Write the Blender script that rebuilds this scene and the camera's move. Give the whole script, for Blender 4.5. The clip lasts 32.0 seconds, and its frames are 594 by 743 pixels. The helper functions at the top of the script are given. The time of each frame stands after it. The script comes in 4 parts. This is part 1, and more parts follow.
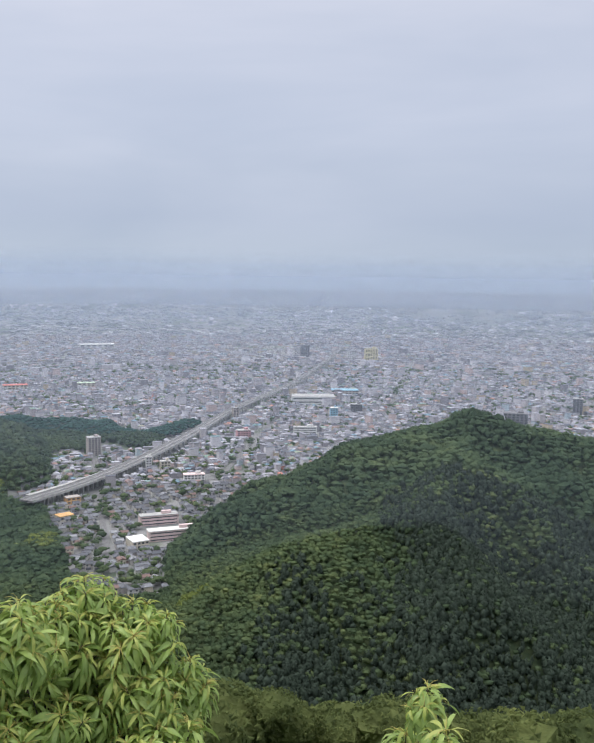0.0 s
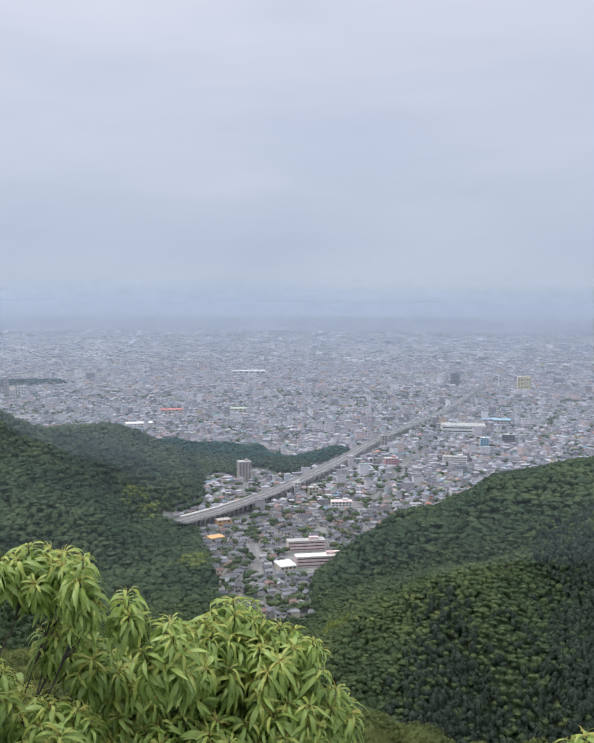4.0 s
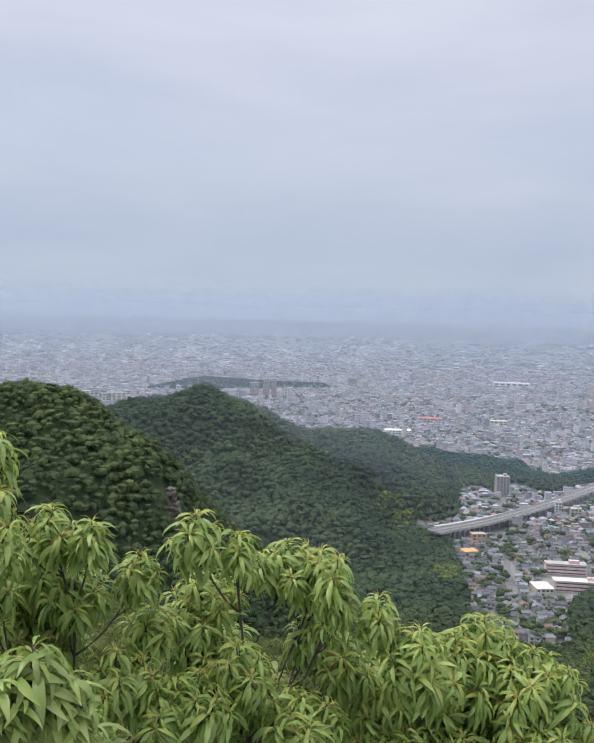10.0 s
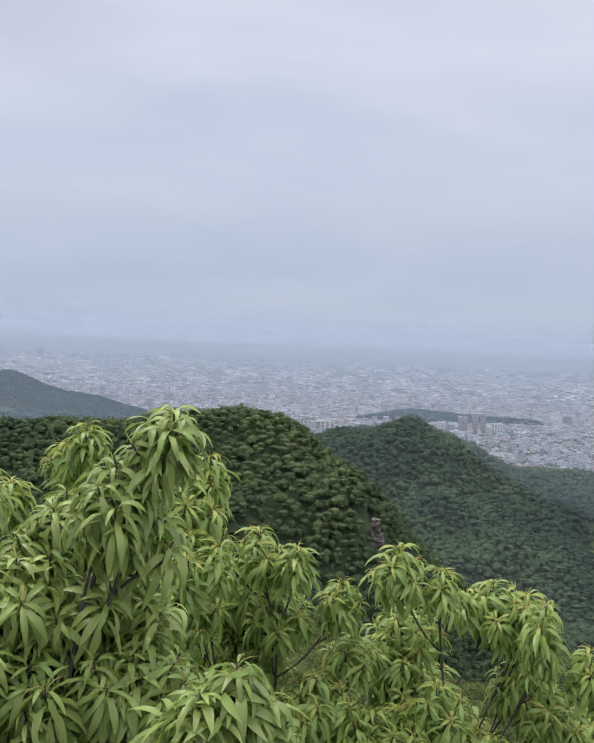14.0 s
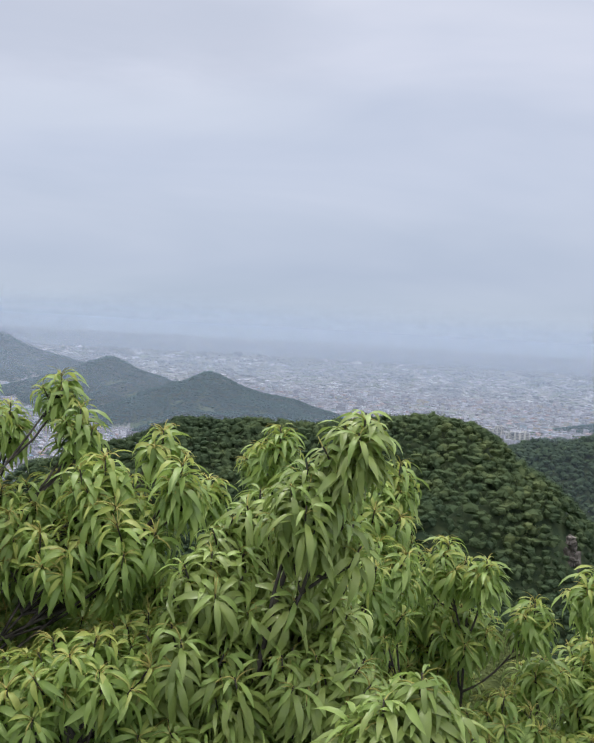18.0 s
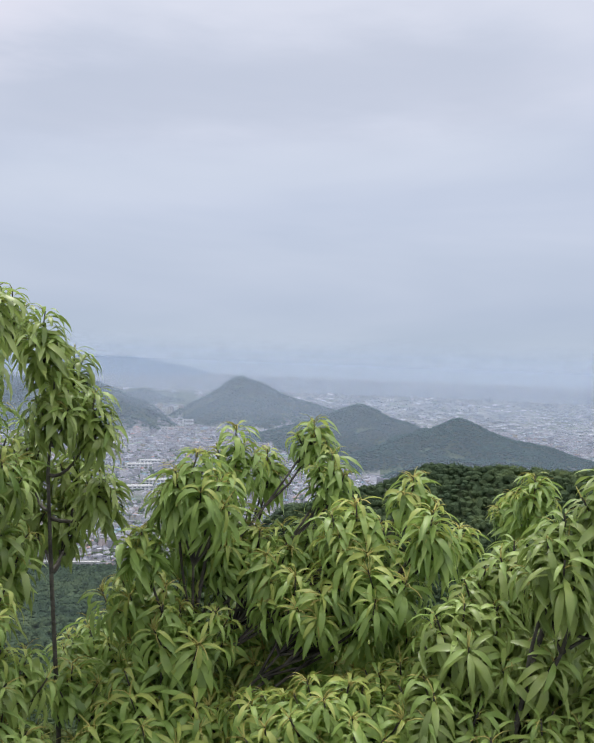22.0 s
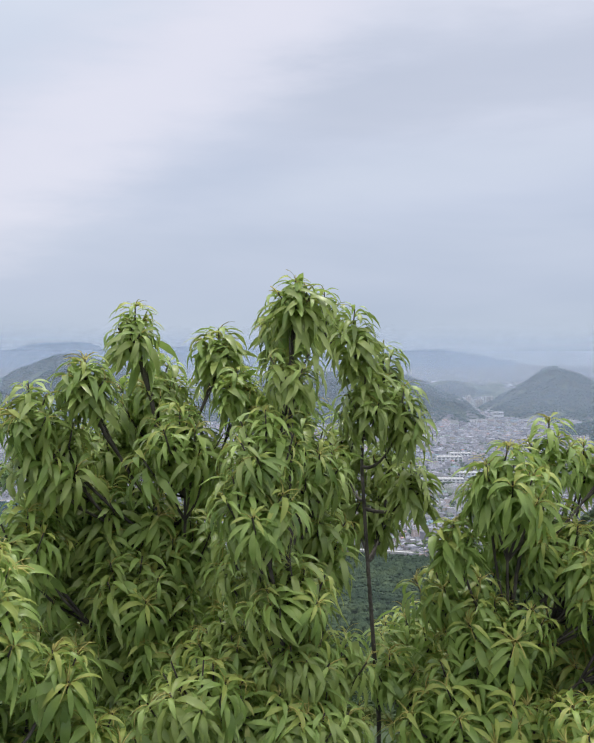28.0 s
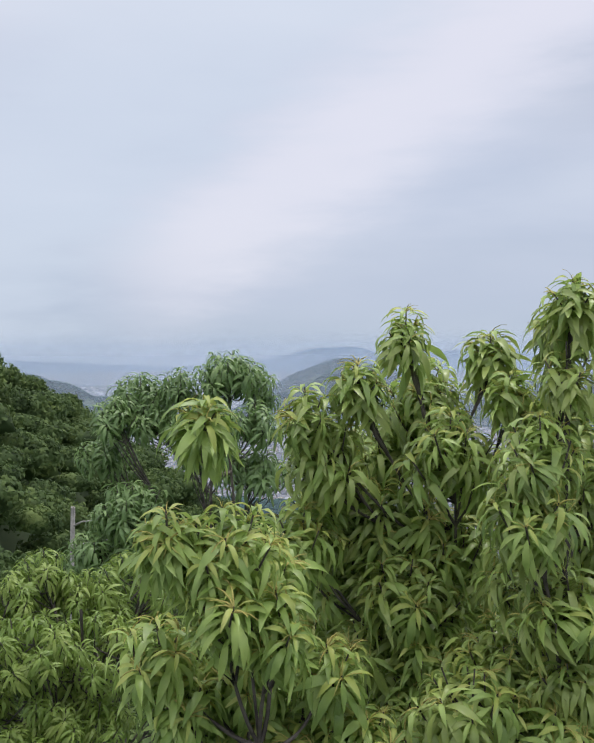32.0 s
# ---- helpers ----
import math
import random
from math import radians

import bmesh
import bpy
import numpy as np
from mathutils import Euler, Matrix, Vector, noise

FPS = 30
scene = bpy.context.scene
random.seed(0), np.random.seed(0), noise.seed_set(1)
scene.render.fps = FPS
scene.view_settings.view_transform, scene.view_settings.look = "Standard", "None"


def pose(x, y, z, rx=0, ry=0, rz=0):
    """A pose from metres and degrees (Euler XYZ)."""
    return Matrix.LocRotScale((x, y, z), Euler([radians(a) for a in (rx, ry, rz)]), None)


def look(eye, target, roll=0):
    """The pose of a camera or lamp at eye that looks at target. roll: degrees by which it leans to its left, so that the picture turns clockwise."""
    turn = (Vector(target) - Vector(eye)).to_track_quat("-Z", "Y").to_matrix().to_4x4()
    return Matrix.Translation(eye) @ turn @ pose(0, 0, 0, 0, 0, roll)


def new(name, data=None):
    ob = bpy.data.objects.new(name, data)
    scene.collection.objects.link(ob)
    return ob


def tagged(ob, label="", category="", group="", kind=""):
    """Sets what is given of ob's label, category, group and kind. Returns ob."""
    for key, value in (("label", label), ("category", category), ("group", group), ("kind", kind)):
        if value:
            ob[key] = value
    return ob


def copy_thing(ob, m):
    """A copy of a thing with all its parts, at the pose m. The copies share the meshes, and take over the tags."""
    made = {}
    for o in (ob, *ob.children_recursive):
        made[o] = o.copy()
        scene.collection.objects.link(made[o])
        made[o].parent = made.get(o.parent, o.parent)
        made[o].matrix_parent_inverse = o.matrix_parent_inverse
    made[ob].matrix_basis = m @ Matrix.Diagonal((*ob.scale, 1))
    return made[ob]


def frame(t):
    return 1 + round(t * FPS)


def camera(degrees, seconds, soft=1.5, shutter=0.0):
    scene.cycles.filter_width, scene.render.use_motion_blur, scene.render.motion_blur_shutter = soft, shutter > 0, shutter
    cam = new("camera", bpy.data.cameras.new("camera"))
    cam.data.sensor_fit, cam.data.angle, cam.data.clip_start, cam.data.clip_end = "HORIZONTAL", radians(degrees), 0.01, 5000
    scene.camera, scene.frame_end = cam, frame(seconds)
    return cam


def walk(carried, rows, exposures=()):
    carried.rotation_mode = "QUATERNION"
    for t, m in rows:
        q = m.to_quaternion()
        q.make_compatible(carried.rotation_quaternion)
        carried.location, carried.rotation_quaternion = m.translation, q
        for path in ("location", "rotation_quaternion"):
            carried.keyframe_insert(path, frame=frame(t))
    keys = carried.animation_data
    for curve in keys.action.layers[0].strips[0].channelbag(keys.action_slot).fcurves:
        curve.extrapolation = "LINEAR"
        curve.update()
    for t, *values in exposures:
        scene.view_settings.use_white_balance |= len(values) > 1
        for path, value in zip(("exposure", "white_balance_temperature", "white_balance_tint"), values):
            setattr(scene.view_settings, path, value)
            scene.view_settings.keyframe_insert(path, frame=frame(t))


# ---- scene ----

# Standing on a wooded summit: a slow turn to the left over a plain full of houses, then over hills behind chestnut trees.
EYE = 260.0                      # height of the eye over the plain
cam = camera(37.94, 32.0, soft=1.7)

# seconds, turn to the left, tilt up, lean, in degrees
PATH = [
    (0, 0.00, -6.33, 0.78), (0.5, 1.55, -6.40, 0.03), (1, 3.12, -6.31, -0.34), (1.5, 4.43, -6.10, -0.31), (2, 5.50, -5.66, -0.18),
    (2.5, 6.55, -5.25, -0.21), (3, 7.72, -5.03, -0.10), (3.5, 8.86, -4.84, 0.13), (5.5, 13.43, -3.98, 0.90), (6, 15.06, -3.98, 0.71),
    (6.5, 16.64, -4.01, 0.55), (7, 18.42, -4.01, 0.35), (7.5, 20.62, -3.98, 0.36), (8, 22.73, -3.93, 0.67), (8.5, 24.57, -3.94, 0.72),
    (9, 26.15, -4.23, 0.77), (9.5, 26.70, -4.39, 1.20), (10, 27.09, -4.32, 1.52), (10.5, 28.43, -3.87, 1.57), (11, 30.17, -3.15, 1.46),
    (11.5, 32.01, -2.93, 1.36), (12, 34.15, -3.11, 1.42), (12.5, 35.90, -3.09, 1.67), (13, 37.51, -2.88, 2.01), (13.5, 39.17, -2.78, 2.37),
    (14, 40.93, -2.69, 2.52), (14.5, 42.61, -2.54, 2.69), (15, 44.28, -2.48, 2.93), (15.5, 46.16, -2.68, 2.99), (17.5, 52.33, -2.48, 3.65),
    (18, 53.63, -2.92, 3.30), (18.5, 56.33, -3.38, 2.64), (19, 58.23, -3.12, 2.30), (19.5, 59.89, -2.08, 2.19), (20, 62.16, -0.59, 1.80),
    (20.5, 64.37, 0.09, 1.64), (21, 66.46, -0.04, 1.61), (21.5, 68.37, -0.40, 1.92), (22, 70.14, -0.58, 2.07), (22.5, 71.87, -0.61, 1.99),
    (23, 73.34, -0.65, 2.03), (23.5, 74.55, -0.57, 2.15), (24, 75.81, -0.63, 2.20), (24.5, 76.98, -0.77, 2.29), (26.5, 83.49, -1.37, 1.70),
    (27, 85.86, -1.55, 1.30), (27.5, 88.49, -1.54, 0.73), (28, 90.31, -1.43, 0.10), (28.5, 91.87, -1.38, 0.04), (29, 93.58, -1.55, -0.17),
    (29.5, 95.67, -1.73, -0.13), (30, 98.11, -1.73, -0.15), (30.5, 100.93, -1.63, -0.2), (31, 103.51, -1.47, -0.1), (31.5, 106.18, -1.39, -0.14),
    (32, 108.11, -1.13, -0.26)]
walk(cam, [(t, pose(0, 0, EYE, 0, 0, yaw) @ pose(0, 0, 0, 90 + tilt, 0, 0) @ pose(0, 0, 0, 0, 0, lean)) for t, yaw, tilt, lean in PATH])


def spot(az, el, r):
    """The place r metres off (level), az degrees to the left of the start and el degrees above the eye's level."""
    a = radians(az)
    return Vector((-r * math.sin(a), r * math.cos(a), EYE + r * math.tan(radians(el))))


# ---- sky and sun ----
SUN_AZ, SUN_EL = 75.0, 62.0
sun = new("sun", bpy.data.lights.new("sun", "SUN"))
sun.data.energy, sun.data.angle, sun.data.color = 1.5, radians(18), (1.0, 0.96, 0.9)
sun.matrix_world = look(spot(SUN_AZ, SUN_EL, 100), (0, 0, EYE))

world = bpy.data.worlds.new("sky")
scene.world = world
world.use_nodes = True
W = world.node_tree
W.nodes.clear()


def wn(kind, **inputs):
    n = W.nodes.new(kind)
    for k, v in inputs.items():
        n.inputs[k.replace("_", " ")].default_value = v
    return n


def ramp(node, stops):
    r = node.color_ramp
    while len(r.elements) < len(stops):
        r.elements.new(0.5)
    for e, (p, c) in zip(r.elements, stops):
        e.position, e.color = p, (*c, 1) if len(c) == 3 else c


out = W.nodes.new("ShaderNodeOutputWorld")
bg = wn("ShaderNodeBackground", Strength=1.0)
nishita = W.nodes.new("ShaderNodeTexSky")
nishita.sky_type, nishita.sun_disc = "NISHITA", False
nishita.sun_elevation, nishita.sun_rotation = radians(SUN_EL), radians(-SUN_AZ)
thin = W.nodes.new("ShaderNodeMixRGB")
thin.blend_type = "MULTIPLY"
thin.inputs[0].default_value = 1.0
thin.inputs[2].default_value = (0.1, 0.1, 0.1, 1)
W.links.new(nishita.outputs[0], thin.inputs[1])
geo = W.nodes.new("ShaderNodeTexCoord")
sep = W.nodes.new("ShaderNodeSeparateXYZ")
W.links.new(geo.outputs["Generated"], sep.inputs[0])
height = W.nodes.new("ShaderNodeMapRange")
height.inputs[1].default_value, height.inputs[2].default_value = -0.05, 1.0
W.links.new(sep.outputs[2], height.inputs[0])
deck = W.nodes.new("ShaderNodeValToRGB")
ramp(deck, [(0.0, (0.45, 0.52, 0.63)), (0.048, (0.46, 0.535, 0.65)), (0.11, (0.475, 0.54, 0.68)), (0.21, (0.58, 0.635, 0.77)), (0.34, (0.67, 0.71, 0.83)), (0.42, (0.74, 0.77, 0.87)), (0.7, (1.7, 1.7, 1.75)), (1.0, (2.3, 2.3, 2.35))])
W.links.new(height.outputs[0], deck.inputs[0])
stretch = W.nodes.new("ShaderNodeMapping")
stretch.inputs["Rotation"].default_value = (0.35, 0.25, 0.4)
stretch.inputs["Scale"].default_value = (1.6, 1.6, 7.0)
W.links.new(geo.outputs["Generated"], stretch.inputs[0])
puff = wn("ShaderNodeTexNoise", Scale=1.3, Detail=4.0, Roughness=0.5, Distortion=0.3)
W.links.new(stretch.outputs[0], puff.inputs["Vector"])
streak = W.nodes.new("ShaderNodeValToRGB")
ramp(streak, [(0.3, (0.9, 0.92, 0.95)), (0.7, (1.13, 1.1, 1.08))])
W.links.new(puff.outputs[0], streak.inputs[0])
cloud = W.nodes.new("ShaderNodeMixRGB")
cloud.blend_type = "MULTIPLY"
cloud.inputs[0].default_value = 1.0
W.links.new(deck.outputs[0], cloud.inputs[1])
W.links.new(streak.outputs[0], cloud.inputs[2])
def bank(below, start, end, width, length, colour, strength):
    """A long bank of cloud that runs from start to end (az, el) across the sky below."""
    one, two = (spot(a, e, 1000) - Vector((0, 0, EYE)) for a, e in (start, end))
    one.normalize(), two.normalize()
    across, middle, off, soft, ends, amount, mix = (W.nodes.new("ShaderNode" + k) for k in ("VectorMath", "VectorMath", "Math", "MapRange", "MapRange", "Math", "MixRGB"))
    across.operation = middle.operation = "DOT_PRODUCT"
    across.inputs[1].default_value = one.cross(two).normalized()
    middle.inputs[1].default_value = (one + two).normalized()
    off.operation, amount.operation = "ABSOLUTE", "MULTIPLY"
    soft.interpolation_type = ends.interpolation_type = "SMOOTHERSTEP"
    wisp = wn("ShaderNodeTexNoise", Scale=5.0, Detail=5.0, Roughness=0.55)
    W.links.new(stretch.outputs[0], wisp.inputs["Vector"])
    shift = W.nodes.new("ShaderNodeMath")
    shift.operation = "MULTIPLY_ADD"
    shift.inputs[1].default_value, shift.inputs[2].default_value = width * 0.7, -width * 0.35
    W.links.new(wisp.outputs[0], shift.inputs[0])
    bent = W.nodes.new("ShaderNodeMath")
    bent.operation = "ADD"
    for v in (across, middle):
        W.links.new(geo.outputs["Generated"], v.inputs[0])
    W.links.new(across.outputs["Value"], bent.inputs[0])
    W.links.new(shift.outputs[0], bent.inputs[1])
    W.links.new(bent.outputs[0], off.inputs[0])
    for k, v in ((1, 0.0), (2, width), (3, 1.0), (4, 0.0)):
        soft.inputs[k].default_value = v
    for k, v in ((1, math.cos(length)), (2, math.cos(length * 0.4)), (3, 0.0), (4, strength)):
        ends.inputs[k].default_value = v
    W.links.new(off.outputs[0], soft.inputs[0])
    W.links.new(middle.outputs["Value"], ends.inputs[0])
    W.links.new(soft.outputs[0], amount.inputs[0])
    W.links.new(ends.outputs[0], amount.inputs[1])
    mix.inputs[2].default_value = (*colour, 1)
    W.links.new(amount.outputs[0], mix.inputs[0])
    W.links.new(below.outputs[0], mix.inputs[1])
    return mix


cloud = bank(cloud, (84, 16.5), (62, 18), 0.1, 0.42, (0.52, 0.565, 0.68), 0.62)
cloud = bank(cloud, (86, 11), (60, 13.5), 0.05, 0.45, (0.66, 0.71, 0.82), 0.45)
cloud = bank(cloud, (130, 6), (110, 24), 0.25, 0.6, (0.7, 0.77, 0.89), 0.65)
cloud = bank(cloud, (113, 8), (92, 21), 0.12, 0.42, (0.84, 0.83, 0.93), 0.8)
# behind the cloud the clear sky, taken from well above its bright rim
floor_z, lifted = W.nodes.new("ShaderNodeMath"), W.nodes.new("ShaderNodeCombineXYZ")
floor_z.operation = "MAXIMUM"
floor_z.inputs[1].default_value = 0.12
W.links.new(sep.outputs[2], floor_z.inputs[0])
W.links.new(sep.outputs[0], lifted.inputs[0])
W.links.new(sep.outputs[1], lifted.inputs[1])
W.links.new(floor_z.outputs[0], lifted.inputs[2])
W.links.new(lifted.outputs[0], nishita.inputs[0])
cover = W.nodes.new("ShaderNodeMixRGB")
cover.inputs[0].default_value = 0.88
W.links.new(thin.outputs[0], cover.inputs[1])
W.links.new(cloud.outputs[0], cover.inputs[2])
W.links.new(cover.outputs[0], bg.inputs[0])
W.links.new(bg.outputs[0], out.inputs[0])


# ---- materials ----
def material(name, stops, rough=0.8, scale=1.0, detail=4.0, island=0.0, bump=0.0, bump_scale=8.0, trans=0.0, spec=0.3, obrandom=0.0, metal=0.0, stands=0.0, steps=False):
    """Colours from stops along a noise of that scale (1/m), mixed with a random per island or object; trans lets light through leaves."""
    m = bpy.data.materials.new(name)
    m.use_nodes = True
    t = m.node_tree
    b = t.nodes["Principled BSDF"]
    b.inputs["Roughness"].default_value, b.inputs["Specular IOR Level"].default_value, b.inputs["Metallic"].default_value = rough, spec, metal
    co = t.nodes.new("ShaderNodeTexCoord")
    g = t.nodes.new("ShaderNodeNewGeometry")
    n = t.nodes.new("ShaderNodeTexNoise")
    n.inputs["Scale"].default_value, n.inputs["Detail"].default_value = scale, detail
    t.links.new(g.outputs["Position"] if obrandom == 0 else co.outputs["Object"], n.inputs["Vector"])
    value = n.outputs[0]
    spread = t.nodes.new("ShaderNodeMapRange")
    spread.inputs[1].default_value, spread.inputs[2].default_value = 0.3, 0.7
    t.links.new(value, spread.inputs[0])
    value = spread.outputs[0]
    if stands:
        big = t.nodes.new("ShaderNodeTexNoise")
        big.inputs["Scale"].default_value, big.inputs["Detail"].default_value = 0.011, 3
        t.links.new(g.outputs["Position"], big.inputs["Vector"])
        wide = t.nodes.new("ShaderNodeMapRange")
        wide.inputs[1].default_value, wide.inputs[2].default_value = 0.36, 0.64
        t.links.new(big.outputs[0], wide.inputs[0])
        both = t.nodes.new("ShaderNodeMix")
        both.inputs[0].default_value = stands
        t.links.new(value, both.inputs[2])
        t.links.new(wide.outputs[0], both.inputs[3])
        value = both.outputs[0]
    if island or obrandom:
        mix = t.nodes.new("ShaderNodeMix")
        mix.inputs[0].default_value = island or obrandom
        t.links.new(value, mix.inputs[2])
        if island:
            t.links.new(g.outputs["Random Per Island"], mix.inputs[3])
        else:
            info = t.nodes.new("ShaderNodeObjectInfo")
            t.links.new(info.outputs["Random"], mix.inputs[3])
        value = mix.outputs[0]
    if island and obrandom:
        info, third = t.nodes.new("ShaderNodeObjectInfo"), t.nodes.new("ShaderNodeMix")
        third.inputs[0].default_value = obrandom
        t.links.new(value, third.inputs[2])
        t.links.new(info.outputs["Random"], third.inputs[3])
        value = third.outputs[0]
    r = t.nodes.new("ShaderNodeValToRGB")
    ramp(r, stops)
    if steps:
        r.color_ramp.interpolation = "CONSTANT"
    t.links.new(value, r.inputs[0])
    t.links.new(r.outputs[0], b.inputs["Base Color"])
    if bump:
        n2 = t.nodes.new("ShaderNodeTexNoise")
        n2.inputs["Scale"].default_value, n2.inputs["Detail"].default_value = bump_scale, 5
        t.links.new(g.outputs["Position"] if obrandom == 0 else co.outputs["Object"], n2.inputs["Vector"])
        bm = t.nodes.new("ShaderNodeBump")
        bm.inputs["Strength"].default_value, bm.inputs["Distance"].default_value = bump, 1.0 / bump_scale
        t.links.new(n2.outputs[0], bm.inputs["Height"])
        t.links.new(bm.outputs[0], b.inputs["Normal"])
    if trans:
        tr = t.nodes.new("ShaderNodeBsdfTranslucent")
        t.links.new(r.outputs[0], tr.inputs[0])
        ms = t.nodes.new("ShaderNodeMixShader")
        ms.inputs[0].default_value = trans
        t.links.new(b.outputs[0], ms.inputs[1])
        t.links.new(tr.outputs[0], ms.inputs[2])
        t.links.new(ms.outputs[0], t.nodes["Material Output"].inputs[0])
    return m


M_PLAIN = material("plain_ground", [(0.1, (0.085, 0.11, 0.08)), (0.4, (0.17, 0.175, 0.175)), (0.7, (0.25, 0.25, 0.255)), (0.9, (0.13, 0.155, 0.12))], scale=0.01, detail=9, spec=0.1)
M_SOIL = material("forest_floor", [(0.2, (0.04, 0.062, 0.034)), (0.8, (0.075, 0.1, 0.05))], scale=0.2, detail=6, spec=0.1)
M_SPUR = material("spur_leaves", [(0.0, (0.03, 0.055, 0.02)), (0.5, (0.07, 0.115, 0.035)), (1.0, (0.17, 0.23, 0.07))], scale=0.5, detail=3.0, island=0.35, trans=0.3)
# darker stops are raised and blued, a little haze put into the green
M_CROWN = material("near_canopy", [(0.0, (0.052, 0.081, 0.052)), (0.4, (0.083, 0.124, 0.067)), (0.7, (0.129, 0.175, 0.083)), (1.0, (0.218, 0.259, 0.109))], scale=0.11, detail=7.0, island=0.22, stands=0.4, trans=0.4, spec=0.05, bump=0.4, bump_scale=0.9)
M_ROCK = material("crag_rock", [(0.1, (0.07, 0.065, 0.055)), (0.5, (0.14, 0.125, 0.11)), (0.9, (0.23, 0.205, 0.185))], scale=0.6, detail=6, bump=0.6, bump_scale=2, spec=0.2)
M_BAMBOO = material("bamboo_leaves", [(0.0, (0.13, 0.17, 0.05)), (0.5, (0.2, 0.25, 0.075)), (1.0, (0.3, 0.34, 0.11))], scale=0.3, island=0.4, trans=0.4, spec=0.1)
M_SLOPE = material("slope_canopy", [(0.0, (0.055, 0.08, 0.035)), (0.4, (0.115, 0.145, 0.055)), (0.75, (0.19, 0.225, 0.08)), (1.0, (0.28, 0.3, 0.11))], scale=0.13, detail=7.0, island=0.35, stands=0.3, trans=0.45, spec=0.05, bump=0.7, bump_scale=0.9)
M_CONIFER = material("conifer", [(0.0, (0.0216, 0.036, 0.0264)), (1.0, (0.0384, 0.06, 0.0408))], scale=0.1, island=0.2, trans=0.1)
# the bluish dark stops carry some painted haze here too
M_CROWN_MID = material("middle_canopy", [(0.0, (0.04, 0.066, 0.044)), (0.45, (0.066, 0.104, 0.06)), (0.8, (0.11, 0.155, 0.078)), (1.0, (0.15, 0.19, 0.09))], scale=0.08, detail=7.0, island=0.18, stands=0.5, trans=0.35, spec=0.05, bump=0.7, bump_scale=0.9)
# leaf green shifted to teal, so distance haze is painted into the crowns
M_CROWN_FAR_HAZE = material("haze_tinted_canopy", [(0.0, (0.024, 0.068, 0.058)), (1.0, (0.045, 0.105, 0.082))], scale=0.02, island=0.2, trans=0.3, spec=0.05)
# the blue of far haze is put into the base colour of these ranges
M_RANGE_HAZE = material("haze_blue_hills", [(0.1, (0.08, 0.13, 0.2)), (0.9, (0.1, 0.155, 0.225))], scale=0.004, spec=0.0)
M_WALL = material("town_walls", [(0.0, (0.255, 0.247, 0.276)), (0.15, (0.392, 0.376, 0.403)), (0.35, (0.49, 0.465, 0.488)), (0.52, (0.588, 0.574, 0.615)), (0.7, (0.686, 0.673, 0.721)), (0.82, (0.549, 0.455, 0.445)), (0.9, (0.49, 0.416, 0.318)), (0.95, (0.412, 0.495, 0.551)), (0.98, (0.539, 0.247, 0.212))], island=0.97, scale=0.3, steps=True)
M_ROOF = material("town_roofs", [(0.0, (0.115, 0.122, 0.15)), (0.22, (0.173, 0.181, 0.214)), (0.45, (0.24, 0.245, 0.284)), (0.62, (0.317, 0.314, 0.353)), (0.76, (0.403, 0.412, 0.46)), (0.84, (0.288, 0.196, 0.182)), (0.9, (0.163, 0.255, 0.321)), (0.95, (0.211, 0.294, 0.235)), (0.975, (0.432, 0.196, 0.161))], island=0.97, scale=0.5, steps=True)
# greys lean to blue: part of the haze is in the colour
M_FARTOWN = material("distant_town", [(0.0, (0.15, 0.17, 0.19)), (0.28, (0.26, 0.27, 0.3)), (0.5, (0.37, 0.38, 0.41)), (0.74, (0.74, 0.73, 0.75))], island=0.62, stands=1.0, scale=0.5, steps=True)
M_CONCRETE = material("road_concrete", [(0.2, (0.33, 0.33, 0.33)), (0.8, (0.44, 0.44, 0.435))], scale=0.2, detail=6)
M_ASPHALT = material("asphalt", [(0.2, (0.13, 0.13, 0.135)), (0.8, (0.19, 0.19, 0.195))], scale=0.4)
M_LEAF = material("chestnut_leaf", [(0.0, (0.14, 0.225, 0.058)), (0.4, (0.266, 0.382, 0.096)), (0.75, (0.434, 0.558, 0.161)), (1.0, (0.672, 0.693, 0.283))], scale=8.0, island=0.4, obrandom=0.25, trans=0.38, rough=0.4, spec=0.55)
M_LEAF_BROAD = material("broad_leaf", [(0.0, (0.148, 0.218, 0.062)), (0.45, (0.282, 0.364, 0.096)), (0.8, (0.454, 0.533, 0.169)), (1.0, (0.7, 0.638, 0.281))], scale=7.0, island=0.4, obrandom=0.25, trans=0.36, rough=0.36, spec=0.6)
M_LEAF_YOUNG = material("young_leaf", [(0.0, (0.279, 0.36, 0.081)), (0.5, (0.419, 0.484, 0.122)), (1.0, (0.559, 0.566, 0.203))], scale=8.0, island=0.4, obrandom=0.3, trans=0.42, rough=0.45, spec=0.45)
M_LEAF_DARK = material("dark_leaf", [(0.0, (0.08, 0.151, 0.054)), (0.5, (0.16, 0.261, 0.088)), (1.0, (0.32, 0.44, 0.163))], scale=8.0, island=0.35, obrandom=0.3, trans=0.36, rough=0.4, spec=0.5)
M_LEAF_FRESH = material("fresh_leaf", [(0.0, (0.114, 0.196, 0.033)), (0.5, (0.211, 0.307, 0.063)), (1.0, (0.334, 0.409, 0.118))], scale=4.0, island=0.2, obrandom=0.4, trans=0.4, rough=0.42, spec=0.45)
